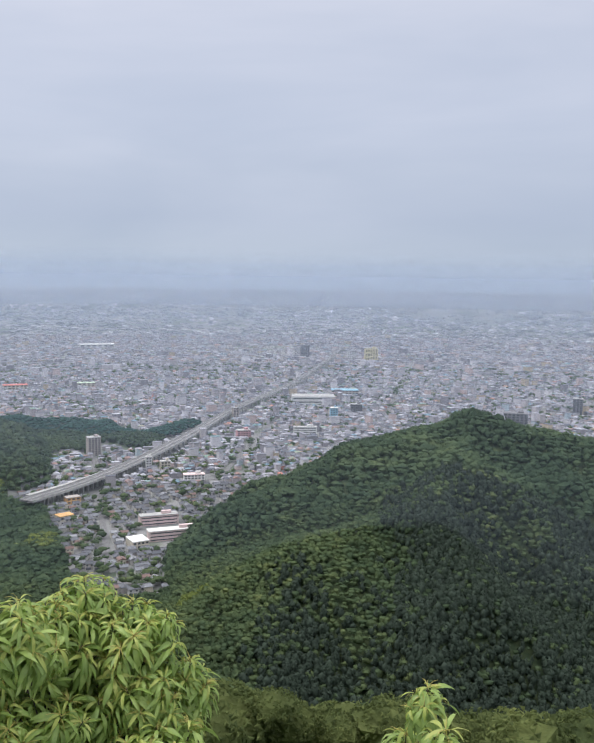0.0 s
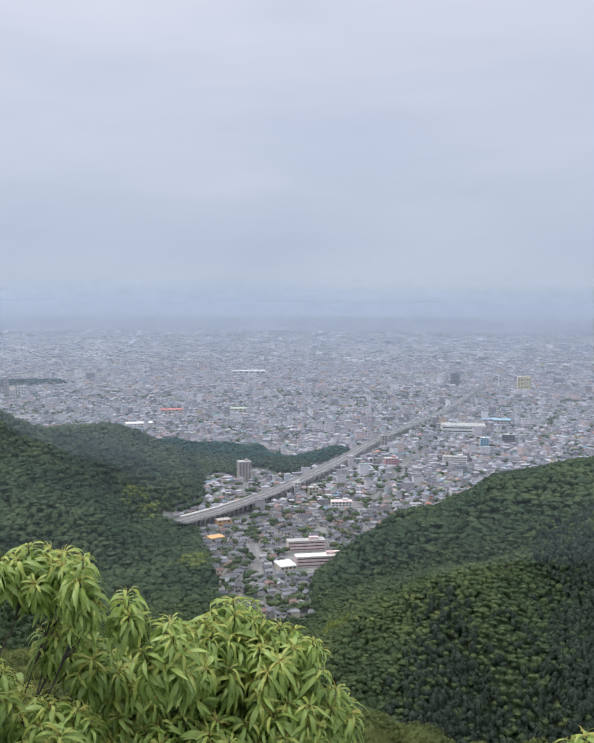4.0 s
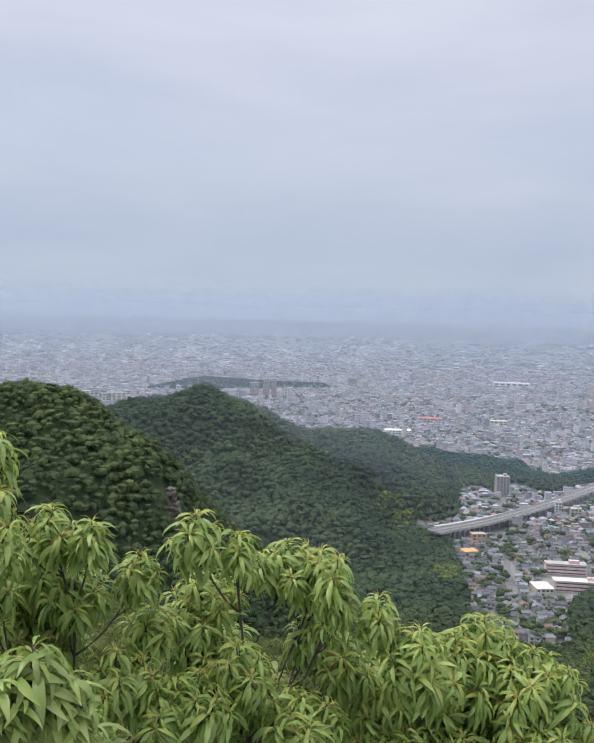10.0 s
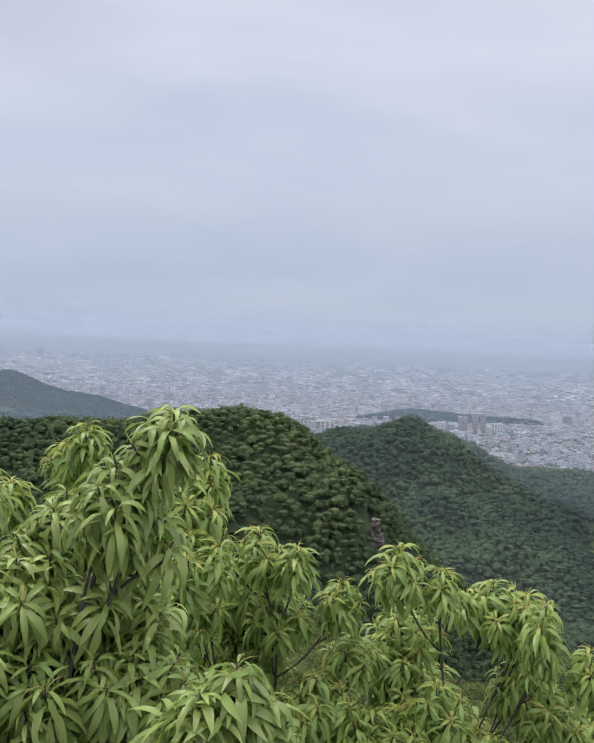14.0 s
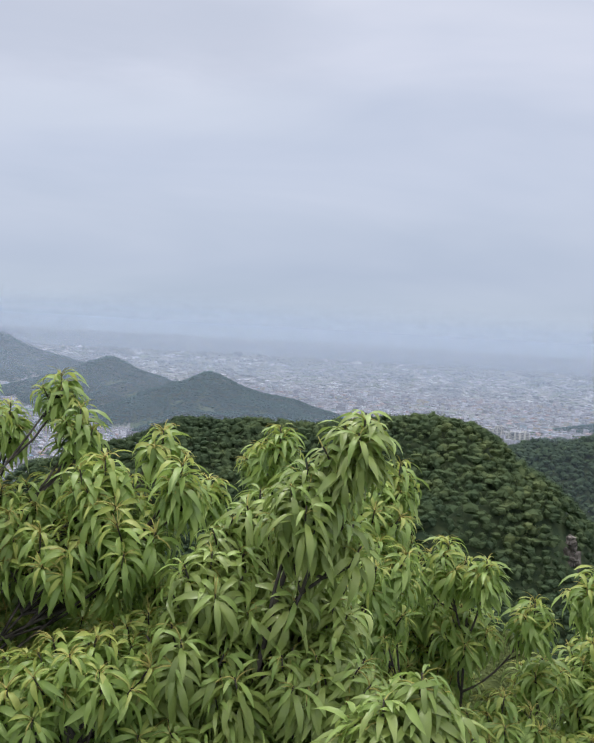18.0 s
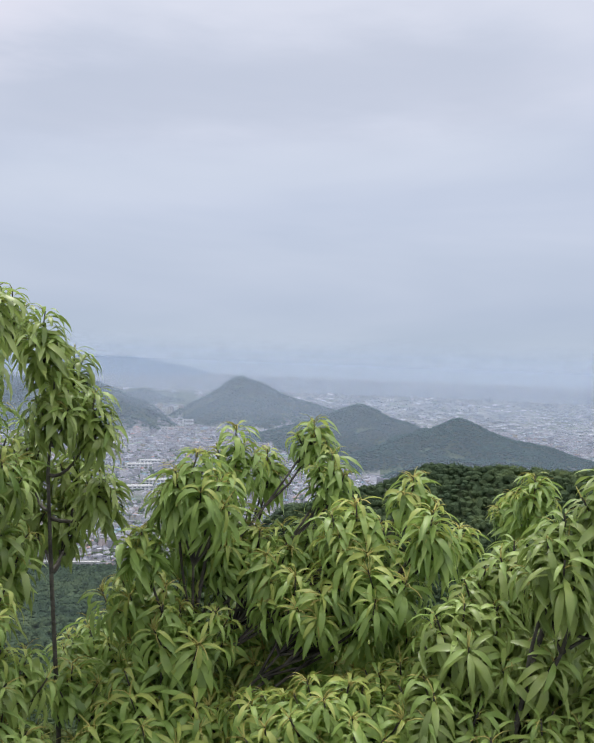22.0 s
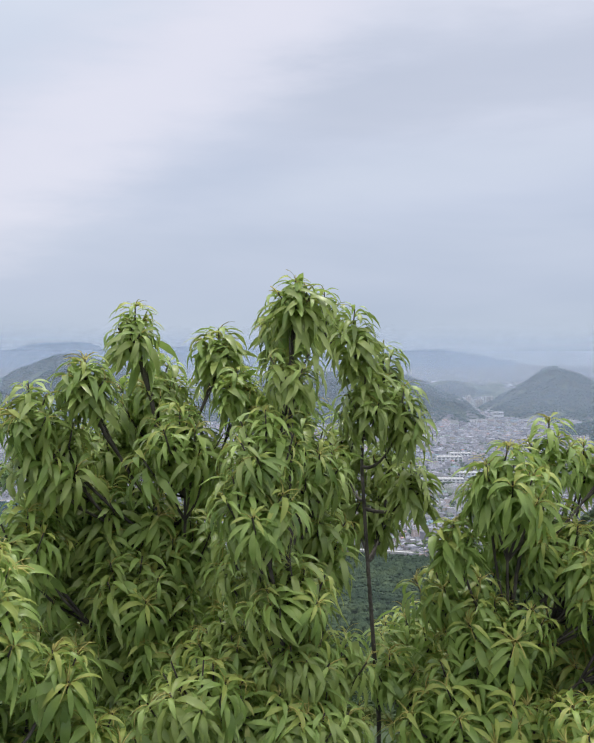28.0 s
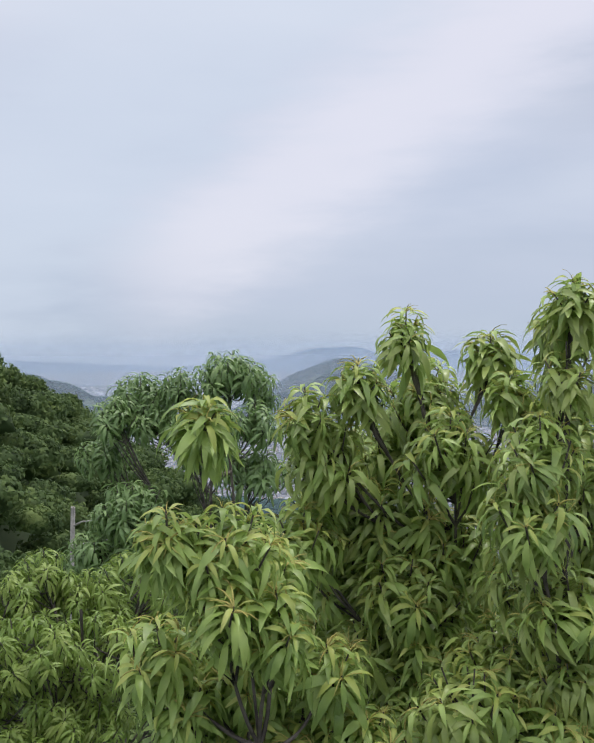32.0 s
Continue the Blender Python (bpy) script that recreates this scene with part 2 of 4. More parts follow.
M_DEADWOOD = material("dead_wood", [(0.1, (0.2, 0.19, 0.18)), (0.9, (0.45, 0.43, 0.41))], scale=9.0, bump=0.6, bump_scale=25)
M_CATKIN = material("chestnut_catkin", [(0.0, (0.42, 0.4, 0.12)), (1.0, (0.58, 0.5, 0.17))], scale=6.0, obrandom=0.4, trans=0.3)
M_BARK = material("bark", [(0.1, (0.05, 0.044, 0.04)), (0.9, (0.13, 0.115, 0.1))], scale=12.0, bump=0.6, bump_scale=30)


def paint(name, c, rough=0.7, wear=0.12):
    lo = tuple(v * (1 - wear) for v in c)
    hi = tuple(min(v * (1 + wear), 0.85) for v in c)
    return material(name, [(0.2, lo), (0.8, hi)], rough=rough, scale=0.25, detail=6)


M_WHITE = paint("white_paint", (0.7, 0.7, 0.69))
M_CREAM = paint("cream_render", (0.56, 0.52, 0.44))
M_TAN = paint("tan_tile", (0.4, 0.36, 0.34))
M_PINK = paint("pink_render", (0.7, 0.55, 0.55))
M_ROSE = paint("rose_render", (0.55, 0.3, 0.32))
M_ORANGE = paint("orange_render", (0.6, 0.36, 0.16))
M_YELLOW = paint("yellow_render", (0.72, 0.64, 0.36))
M_BLUE = paint("blue_panel", (0.25, 0.45, 0.58))
M_GREY = paint("grey_render", (0.17, 0.165, 0.18))
M_RED = paint("red_roofing", (0.52, 0.17, 0.14))
M_GREEN = paint("green_roofing", (0.45, 0.56, 0.42))
M_GLASS = material("window_glass", [(0.2, (0.05, 0.06, 0.07)), (0.8, (0.09, 0.1, 0.12))], rough=0.12, spec=0.6, scale=0.3)
M_HOUSE_WALL = material("house_walls", [(0.0, (0.3, 0.28, 0.27)), (0.4, (0.44, 0.43, 0.42)), (0.8, (0.64, 0.64, 0.64)), (1.0, (0.42, 0.37, 0.32))], scale=0.4, obrandom=0.85)
M_TILE = material("grey_roof_tiles", [(0.0, (0.07, 0.075, 0.09)), (0.5, (0.13, 0.138, 0.16)), (0.85, (0.2, 0.21, 0.235)), (1.0, (0.4, 0.41, 0.43))], scale=0.8, obrandom=0.85, bump=0.4, bump_scale=3)
M_TILE_RED = material("brown_roof_tiles", [(0.0, (0.13, 0.085, 0.075)), (1.0, (0.22, 0.15, 0.135))], scale=0.8, obrandom=0.8, bump=0.4, bump_scale=3)


# ---- helpers of the scene ----
def box(w, d, h):
    """A block of that width, depth and height that stands on z = 0."""
    x, y = w / 2, d / 2
    v = [(-x, -y, 0), (x, -y, 0), (x, y, 0), (-x, y, 0), (-x, -y, h), (x, -y, h), (x, y, h), (-x, y, h)]
    return v, [(3, 2, 1, 0), (0, 1, 5, 4), (1, 2, 6, 5), (2, 3, 7, 6), (3, 0, 4, 7), (4, 5, 6, 7)]



def mesh_from(name, verts, faces, mats, index=None, smooth=False):
    me = bpy.data.meshes.new(name)
    me.from_pydata(verts, [], faces)
    for m in mats:
        me.materials.append(m)
    if index is not None:
        me.polygons.foreach_set("material_index", np.asarray(index, dtype=np.int32))
    me.polygons.foreach_set("use_smooth", np.full(len(me.polygons), smooth))
    me.update()
    return me


def part(name, data, parent, label="", m=None):
    ob = new(name, data)
    ob.parent = parent
    if m is not None:
        ob.matrix_basis = m
    if label:
        ob["label"] = label
    return ob


# ---- the ground: plain, hills and the summit as one sheet ----
# crest lines: (az, el, r) along each, then how steeply and how roundly they fall away
RIDGES = {
    "right_hill": ([(-40, -9.5, 900), (-27, -9.6, 880), (-19.2, -9.9, 860), (-15.3, -9.6, 850), (-11.2, -8.75, 850), (-8.6, -9.6, 830), (-4.3, -11.3, 810), (-0.5, -13.2, 790), (3, -14.9, 770), (5.8, -17, 745), (7.9, -19.2, 715)], 0.36, 0.8, 25),
    "right_hill_rib": ([(-11.2, -9.6, 820), (-9.2, -14.8, 650), (0.5, -17.6, 610), (6.5, -21.5, 560)], 0.42, 0.7, 18),
    "valley_hill": ([(48, -7.5, 1000), (39.4, -6.65, 1050), (35.4, -5.9, 1080), (33.2, -5.42, 1080), (31, -6.3, 1080), (26.3, -8.05, 1100), (22.5, -7.75, 1180), (20.7, -8.4, 1220), (19, -9.4, 1260), (18, -10.4, 1290)], 0.42, 0.8, 22),
    "valley_spur": ([(24, -13.5, 900), (20.5, -15.5, 880), (18.2, -15.6, 930)], 0.25, 0.4, 18),
    "dark_hill": ([(70, -9, 620), (61.1, -6.7, 540), (56.4, -6.05, 510), (52, -6, 480), (48, -5.8, 460), (45, -5.6, 450), (41.8, -5.7, 440), (40.8, -6.15, 440), (38.2, -8.1, 430), (35.2, -12.3, 420), (34.2, -15.5, 410)], 0.75, 1.1, 14),
    "saddle": ([(40, -26, 70), (39, -21.5, 180), (39, -20.5, 300), (41, -13, 420)], 0.5, 0.8, 25),
    "third_peak": ([(66.2, -7.1, 2025), (63.2, -4.8, 2175), (61.4, -3.95, 2250), (59.4, -3.25, 2280), (57.5, -3.9, 2280), (55.8, -4.4, 2325), (54, -4.75, 2370), (51.5, -5.4, 2400), (49, -7.2, 2430)], 0.36, 0.5, 25),
    "second_peak": ([(72.8, -4.7, 2800), (69.4, -3.85, 2800), (65.8, -2.62, 2730), (63.2, -3.6, 2660), (61, -5.0, 2590)], 0.36, 0.5, 30),
    "cone_peak": ([(77.8, -3.3, 3850), (76.9, -3.0, 3850), (76.2, -2.55, 3850), (75.0, -1.67, 3850), (74.2, -1.15, 3850), (73.7, -0.9, 3850), (73.1, -1.12, 3850), (72.2, -1.5, 3850), (70.6, -2.34, 3850), (68.7, -2.72, 3850), (67.2, -3.1, 3850)], 0.3, 0.7, 4),
    "left_ridge": ([(96, -2.2, 3300), (90, -1.4, 3300), (86, -1.25, 3300), (83.4, -1.6, 3300), (82.2, -1.95, 3300), (80.3, -3.3, 3300), (79, -4.7, 3300)], 0.55, 0.65, 30),
    "low_hump": ([(82.5, -2.6, 4300), (80.4, -2.1, 4300), (78, -2.6, 4300)], 0.5, 0.5, 30),
    "apartment_wood": ([(37.5, -5.6, 2610), (33.2, -4.7, 2660), (28.9, -4.95, 2710), (25.4, -5.0, 2730), (23.9, -5.7, 2760)], 0.5, 0.6, 25),
    "viaduct_wood": ([(20, -9.1, 1380), (14.7, -9.3, 1420), (13, -9.9, 1390), (10.5, -10.4, 1330), (7.2, -9.55, 1470)], 0.2, 0.35, 30),
    "green_peak": ([(110, -2.6, 3335), (108.9, -2.2, 3335), (107.7, -1.0, 3335), (105.9, -0.4, 3335), (104.5, -0.25, 3335), (102, -1.0, 3335), (98, -2.4, 3335)], 0.4, 0.6, 12),
    "low_left_ridge": ([(127, -0.9, 2875), (124.2, -1.5, 2990), (121.8, -2.5, 3105), (117.5, -3.3, 3220)], 0.4, 0.6, 40),
    "near_spur": ([(150, -2, 40), (135, -1.2, 70), (128.5, -1.6, 95), (125.5, -3.2, 105), (122.8, -6, 115), (121.4, -12, 125)], 0.6, 0.8, 6),
    "valley_floor": ([(46, -15, 700), (36, -17.5, 700), (28, -18.3, 740), (22, -17.8, 780)], 0.2, 0.3, 30),
}
CANOPY = {"near_spur": 6.0, "saddle": 6.0, "dark_hill": 6.5}
RANGES = [
    [(44, -1.9), (47.7, -1.25), (51, -1.1), (53.6, -1.55), (57, -1.9)],
    [(75.4, -1.0), (77.9, -0.4), (81, 0.06), (83.5, 0.03), (86, -0.15), (92.4, -0.06), (94.3, 0.38), (97, 0.25), (99.5, 0.08), (102.8, 0.1), (104, 0.47), (106.9, 0.44), (109, -0.08), (111, -0.45), (116, -0.8), (122, -0.5), (128, -0.25), (140, -0.3)],
]


def crest(points, x, y, k, kt, w, lift, gully):
    """Ground under a crest line that falls by k towards and away from the eye and by kt sideways, cut by gullies lower down."""
    best = np.full(x.shape, -999.0)
    rr = np.maximum(np.hypot(x, y), 1e-6)
    P = [spot(*p) for p in points]
    for a, b in zip(P, P[1:]):
        dx, dy = b.x - a.x, b.y - a.y
        s = np.clip(((x - a.x) * dx + (y - a.y) * dy) / (dx * dx + dy * dy), 0, 1)
        ox, oy = x - a.x - s * dx, y - a.y - s * dy
        out, across = (ox * x + oy * y) / rr, (ox * y - oy * x) / rr
        fall = np.sqrt((k * out) ** 2 + (kt * across) ** 2 + (k * w) ** 2) - k * w
        best = np.maximum(best, a.z + s * (b.z - a.z) - lift - fall + np.clip(fall * 0.38, 0, 20) * gully)
    return best


def waves(x, y, size, seed):
    """A cheap smooth noise out of a few sines."""
    rng = np.random.RandomState(seed)
    total = 0
    for i in range(6):
        a, f, p = rng.rand() * 6.28, (0.6 + rng.rand()) * 6.28 / size, rng.rand() * 6.28
        total = total + np.sin((x * math.cos(a) + y * math.sin(a)) * f + p)
    return total / 6


def hills(x, y):
    r = np.hypot(x, y)
    h = np.interp(r, (0, 2, 6, 30, 90, 130, 220, 470, 520), (258.3, 255.5, 251.5, 236, 207, 182, 130, 0, -30))
    gully = 0.45 - 2.2 * np.abs(waves(x, y, 260, 12)) + 0.8 * waves(x, y, 120, 13)
    for name, (points, k, kt, w) in RIDGES.items():
        z = crest(points, x, y, k, kt, w, CANOPY.get(name, 7.0), gully)
        h = np.maximum(h, z)
    h = h + np.where((h > 3) & (r > 60), 1, 0) * (waves(x, y, 95, 3) * np.clip(h * 0.07, 0, 6) + waves(x, y, 230, 4) * np.clip(h * 0.12, 0, 12) * (r > 500))
    return h


def wooded(x, y):
    """Where woods stand: on all hills, and on the valley floors out to the first houses."""
    r, a = np.hypot(x, y), np.degrees(np.arctan2(-x, y))
    limit = np.interp(a, (-26, 8, 10, 14.6, 15.6, 16.3, 17, 19, 30, 45, 60, 74, 100, 108, 130), (690, 690, 668, 672, 860, 930, 1010, 1030, 985, 985, 1000, 1075, 1075, 1500, 1700))
    return (hills(x, y) > 2.5) | (r < limit + 25 * waves(x, y, 120, 21))


FAR_R, EDGE_R, EDGE_EL = 3700.0, 4940.0, -0.92


def far_rise(r):
    """The last kilometre of the sheet climbs to the level at which the plain's rim is seen."""
    s = np.clip((r - FAR_R) / (EDGE_R - FAR_R), 0, 1)
    top = EYE + EDGE_R * math.tan(radians(EDGE_EL))
    return top * s * s * (1.6 - 0.6 * s)


def ground_height(x, y):
    r = np.hypot(x, y)
    return np.maximum(hills(x, y), far_rise(r))


azs = np.radians(np.concatenate([np.arange(-26, 134, 0.4), np.arange(134, 334, 4.0)]))
rs = np.concatenate([[0.02, 0.8], np.geomspace(3, EDGE_R, 320)])
AA, RR = np.meshgrid(azs, rs)
GX, GY = -RR * np.sin(AA) + 0.3 * (RR < 0.1), RR * np.cos(AA)
GZ = ground_height(GX, GY)
na, nr = len(azs), len(rs)
ii, jj = np.meshgrid(np.arange(nr - 1), np.arange(na), indexing="ij")
quads = np.stack([ii * na + jj, ii * na + (jj + 1) % na, (ii + 1) * na + (jj + 1) % na, (ii + 1) * na + jj], -1).reshape(-1, 4)
mid = wooded(GX[ii, jj], GY[ii, jj])
ground = new("ground", mesh_from("ground", np.stack([GX, GY, GZ], -1).reshape(-1, 3), quads, [M_PLAIN, M_SOIL], mid.reshape(-1), True))
tagged(ground, "wide built-up plain with wooded hills rising out of it", "ground", kind="structure")

# horizon ranges, their haze coloured in
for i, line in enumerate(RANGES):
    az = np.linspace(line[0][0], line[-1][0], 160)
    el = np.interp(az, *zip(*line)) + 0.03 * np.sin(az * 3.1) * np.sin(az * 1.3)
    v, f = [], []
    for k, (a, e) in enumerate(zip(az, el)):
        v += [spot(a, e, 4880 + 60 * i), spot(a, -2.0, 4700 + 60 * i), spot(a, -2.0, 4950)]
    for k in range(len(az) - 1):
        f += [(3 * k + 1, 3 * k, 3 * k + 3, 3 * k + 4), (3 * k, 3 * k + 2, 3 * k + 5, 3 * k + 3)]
    tagged(new("distant_range", mesh_from("distant_range", v, f, [M_RANGE_HAZE], smooth=True)), "mountain range on the horizon, tinted blue for haze", "mountain", kind="structure")


# ---- haze, as see-through tinted shells ----
def haze_shell_material(alpha, low, high, brim):
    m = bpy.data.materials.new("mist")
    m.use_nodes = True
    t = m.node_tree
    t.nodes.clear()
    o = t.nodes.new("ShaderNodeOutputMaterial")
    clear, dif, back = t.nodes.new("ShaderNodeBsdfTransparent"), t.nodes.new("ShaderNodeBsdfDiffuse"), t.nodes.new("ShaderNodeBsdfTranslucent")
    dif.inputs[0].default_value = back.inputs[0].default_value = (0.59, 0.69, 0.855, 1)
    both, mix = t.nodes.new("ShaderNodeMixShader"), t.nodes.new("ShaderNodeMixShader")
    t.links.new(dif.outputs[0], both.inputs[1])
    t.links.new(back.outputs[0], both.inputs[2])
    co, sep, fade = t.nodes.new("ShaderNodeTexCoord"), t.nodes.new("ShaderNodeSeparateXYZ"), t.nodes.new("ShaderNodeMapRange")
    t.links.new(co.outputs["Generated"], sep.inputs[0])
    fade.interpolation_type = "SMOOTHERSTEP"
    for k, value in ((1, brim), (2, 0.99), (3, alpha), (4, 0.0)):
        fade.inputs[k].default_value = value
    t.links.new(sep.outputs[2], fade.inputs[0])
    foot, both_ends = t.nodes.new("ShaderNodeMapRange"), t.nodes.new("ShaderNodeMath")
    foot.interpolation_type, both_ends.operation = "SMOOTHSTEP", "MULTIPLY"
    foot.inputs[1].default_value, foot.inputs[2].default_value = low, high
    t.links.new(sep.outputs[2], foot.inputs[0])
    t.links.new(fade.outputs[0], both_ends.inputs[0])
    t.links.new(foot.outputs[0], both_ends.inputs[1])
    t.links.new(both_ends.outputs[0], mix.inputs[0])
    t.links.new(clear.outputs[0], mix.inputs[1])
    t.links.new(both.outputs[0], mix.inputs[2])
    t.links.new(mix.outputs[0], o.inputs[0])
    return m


# upright tinted shells ringed round the lookout, added to stand in for haze
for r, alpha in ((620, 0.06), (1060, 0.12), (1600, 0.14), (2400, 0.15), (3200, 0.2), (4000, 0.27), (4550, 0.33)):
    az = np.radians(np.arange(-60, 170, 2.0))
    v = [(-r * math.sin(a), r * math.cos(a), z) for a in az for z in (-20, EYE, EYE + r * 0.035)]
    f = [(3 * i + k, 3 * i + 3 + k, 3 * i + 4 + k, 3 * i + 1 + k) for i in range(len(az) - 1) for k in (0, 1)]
    tagged(new("mist", mesh_from("mist", v, f, [haze_shell_material(alpha, 18 / (EYE + 20 + r * 0.035), 110 / (EYE + 20 + r * 0.035), 0.95 * EYE / (EYE + 20 + r * 0.035))], smooth=True)), "see-through grey-blue shell standing in for haze over the plain", "mist", kind="structure")


# ---- woods ----
def icosphere(sub):
    bm = bmesh.new()
    bmesh.ops.create_icosphere(bm, subdivisions=sub, radius=1)
    v = np.array([p.co[:] for p in bm.verts])
    f = np.array([[p.index for p in q.verts] for q in bm.faces])
    bm.free()
    return v, f


def canopy(name, x, y, z, size, core_sub, tufts, mats, rng, label, flat=0.58, tuft=0.42, smooth=True):
    """Many crowns in one mesh: a lumpy core each, and tufts of leaves standing off its upper side."""
    n = len(x)
    cv, cf = icosphere(core_sub)
    k = len(cv)
    lump = 1 + 0.2 * rng.randn(n, k, 1)
    shape = np.stack([0.8 + 0.5 * rng.rand(n), 0.8 + 0.5 * rng.rand(n), flat * (0.8 + 0.5 * rng.rand(n))], -1)[:, None, :]
    centre = np.stack([x, y, z], -1)[:, None, :]
    S = size[:, None, None]
    verts = [(cv[None] * lump * shape * S * 0.88 + centre).reshape(-1, 3)]
    faces3 = (cf[None] + (np.arange(n) * k)[:, None, None]).reshape(-1, 3)
    base = n * k
    if tufts:
        d = rng.randn(n, tufts, 3)
        d[..., 2] = np.abs(d[..., 2]) * 1.0 - 0.35
        d /= np.linalg.norm(d, axis=-1, keepdims=True)
        at = d * shape * S * (0.84 + 0.32 * rng.rand(n, tufts, 1)) + centre
        nrm = d + 0.6 * rng.randn(n, tufts, 3)
        nrm /= np.linalg.norm(nrm, axis=-1, keepdims=True)
        u = np.cross(nrm, rng.randn(n, tufts, 3))
        u /= np.linalg.norm(u, axis=-1, keepdims=True)
        w = np.cross(nrm, u)
        q = S * tuft * (0.55 + 0.7 * rng.rand(n, tufts, 1))
        p0, p1, p2 = at + u * q, at + (-0.5 * u + 0.8 * w) * q, at + (-0.5 * u - 0.8 * w) * q
        top = at + nrm * q * 0.45
        tv = np.stack([p0, p1, p2, top], -2).reshape(-1, 3)
        m = n * tufts
        o = base + 4 * np.arange(m)[:, None]
        tf = np.concatenate([o + [0, 1, 3], o + [1, 2, 3], o + [2, 0, 3]])
        verts.append(tv)
        faces3 = np.concatenate([faces3, tf])
    return tagged(new(name, mesh_from(name, np.concatenate(verts), faces3, mats, smooth=smooth)), label, "woods", kind="stuff")


def seen_from_top(x, y, z, margin):
    """Which places the summit looks down on (a plain line-of-sight test over the hills)."""
    r, ok = np.hypot(x, y), np.ones(len(x), bool)
    el = (z - EYE) / r
    for s in np.linspace(0.12, 0.96, 17):
        ok &= ((hills(x * s, y * s) + 5 - EYE) / (r * s) < el + margin / r) | (r * s < 60)
    return ok


def scatter(rng, r0, r1, step, az0=-24, az1=131):
    n = int(r1 / step) + 1
    gx, gy = np.meshgrid(np.arange(-n, n + 1) * step, np.arange(-n, n + 1) * step)
    gx = gx + rng.uniform(-0.45, 0.45, gx.shape) * step
    gy = gy + rng.uniform(-0.45, 0.45, gy.shape) * step
    r, a = np.hypot(gx, gy), np.degrees(np.arctan2(-gx, gy))
    keep = (r > r0) & (r < r1) & (a > az0) & (a < az1)
    return gx[keep], gy[keep]


def on_ground(az, el):
    """Where the line of sight in that direction meets the ground."""
    r = np.linspace(60, 3500, 6881)
    a = radians(az)
    k = np.argmax(EYE + r * math.tan(radians(el)) <= ground_height(-r * math.sin(a), r * math.cos(a)))
    return spot(az, el, r[k])


CLIFF = on_ground(35.3, -13.6)
rng = np.random.RandomState(5)
for name, r0, r1, step, size, core, tufts, mats, label in (
        ("spur_trees", 22, 150, 3.1, 2.0, 1, 420, [M_SPUR], "leafy green trees on the spur beside the lookout"),
        ("brow_trees", 62, 125, 4.8, 2.7, 2, 420, [M_SLOPE], "rounded leafy trees on the brow of the slope below"),
        ("slope_woods", 125, 330, 4.4, 2.4, 1, 60, [M_SLOPE], "broadleaved trees crowding the steep slope below the summit"),
        ("hill_woods", 330, 720, 3.5, 2.25, 1, 32, [M_CROWN], "dense dark green broadleaved wood on the near hills"),
        ("valley_woods", 720, 1350, 6.0, 4.2, 1, 16, [M_CROWN_MID], "dense green wood covering the hills round the valley"),
        ("ridge_woods", 1350, 2700, 6.5, 4.4, 1, 0, [M_CROWN_FAR_HAZE], "wood on ridges beyond the valley, green tinted with haze"),
        ("distant_woods", 2700, 4350, 9.0, 5.6, 1, 0, [M_CROWN_FAR_HAZE], "wood on distant hills in the plain, tinted bluish for haze")):
    x, y = scatter(rng, r0, r1, step, *((100, 131) if name == "spur_trees" else (-24, 62) if name == "brow_trees" else ()))
    z = hills(x, y)
    keep = wooded(x, y) & (np.hypot(x - CLIFF.x, y - CLIFF.y) > 7)
    x, y, z = x[keep], y[keep], np.maximum(z[keep], 0)
    keep = seen_from_top(x, y, z + 6, 8) & ((z + 6 - EYE) / np.hypot(x, y) > -0.6)
    x, y, z = x[keep], y[keep], z[keep]
    s = size * rng.uniform(0.55, 1.3, len(x))
    if name == "hill_woods":
        a = np.degrees(np.arctan2(-x, y))
        dark = rng.rand(len(x)) < np.clip(0.75 - (a + 7) * 0.09 - (np.hypot(x, y) - 560) * 0.006 + 0.9 * waves(x, y, 110, 14), 0, 0.85) * (np.hypot(x, y) > 400)
        conifers = (x[dark], y[dark], z[dark], s[dark] * 1.05)
        x, y, z, s = x[~dark], y[~dark], z[~dark], s[~dark]
    flat = 0.58 if r0 < 50 else 0.8 if r0 < 1300 else 0.42
    wide = 1.0 if r0 < 100 else 1.1
    canopy(name, x, y, z + 6.6 - s * wide * flat * 0.6 + rng.uniform(-1.2, 0.9, len(x)), s * wide, core, tufts, mats, rng, label, flat=flat, tuft=0.12 if r0 < 100 else 0.19 if r0 < 1300 else 0.15, smooth=r0 < 50 or r0 > 1300)
    print(name, len(x))


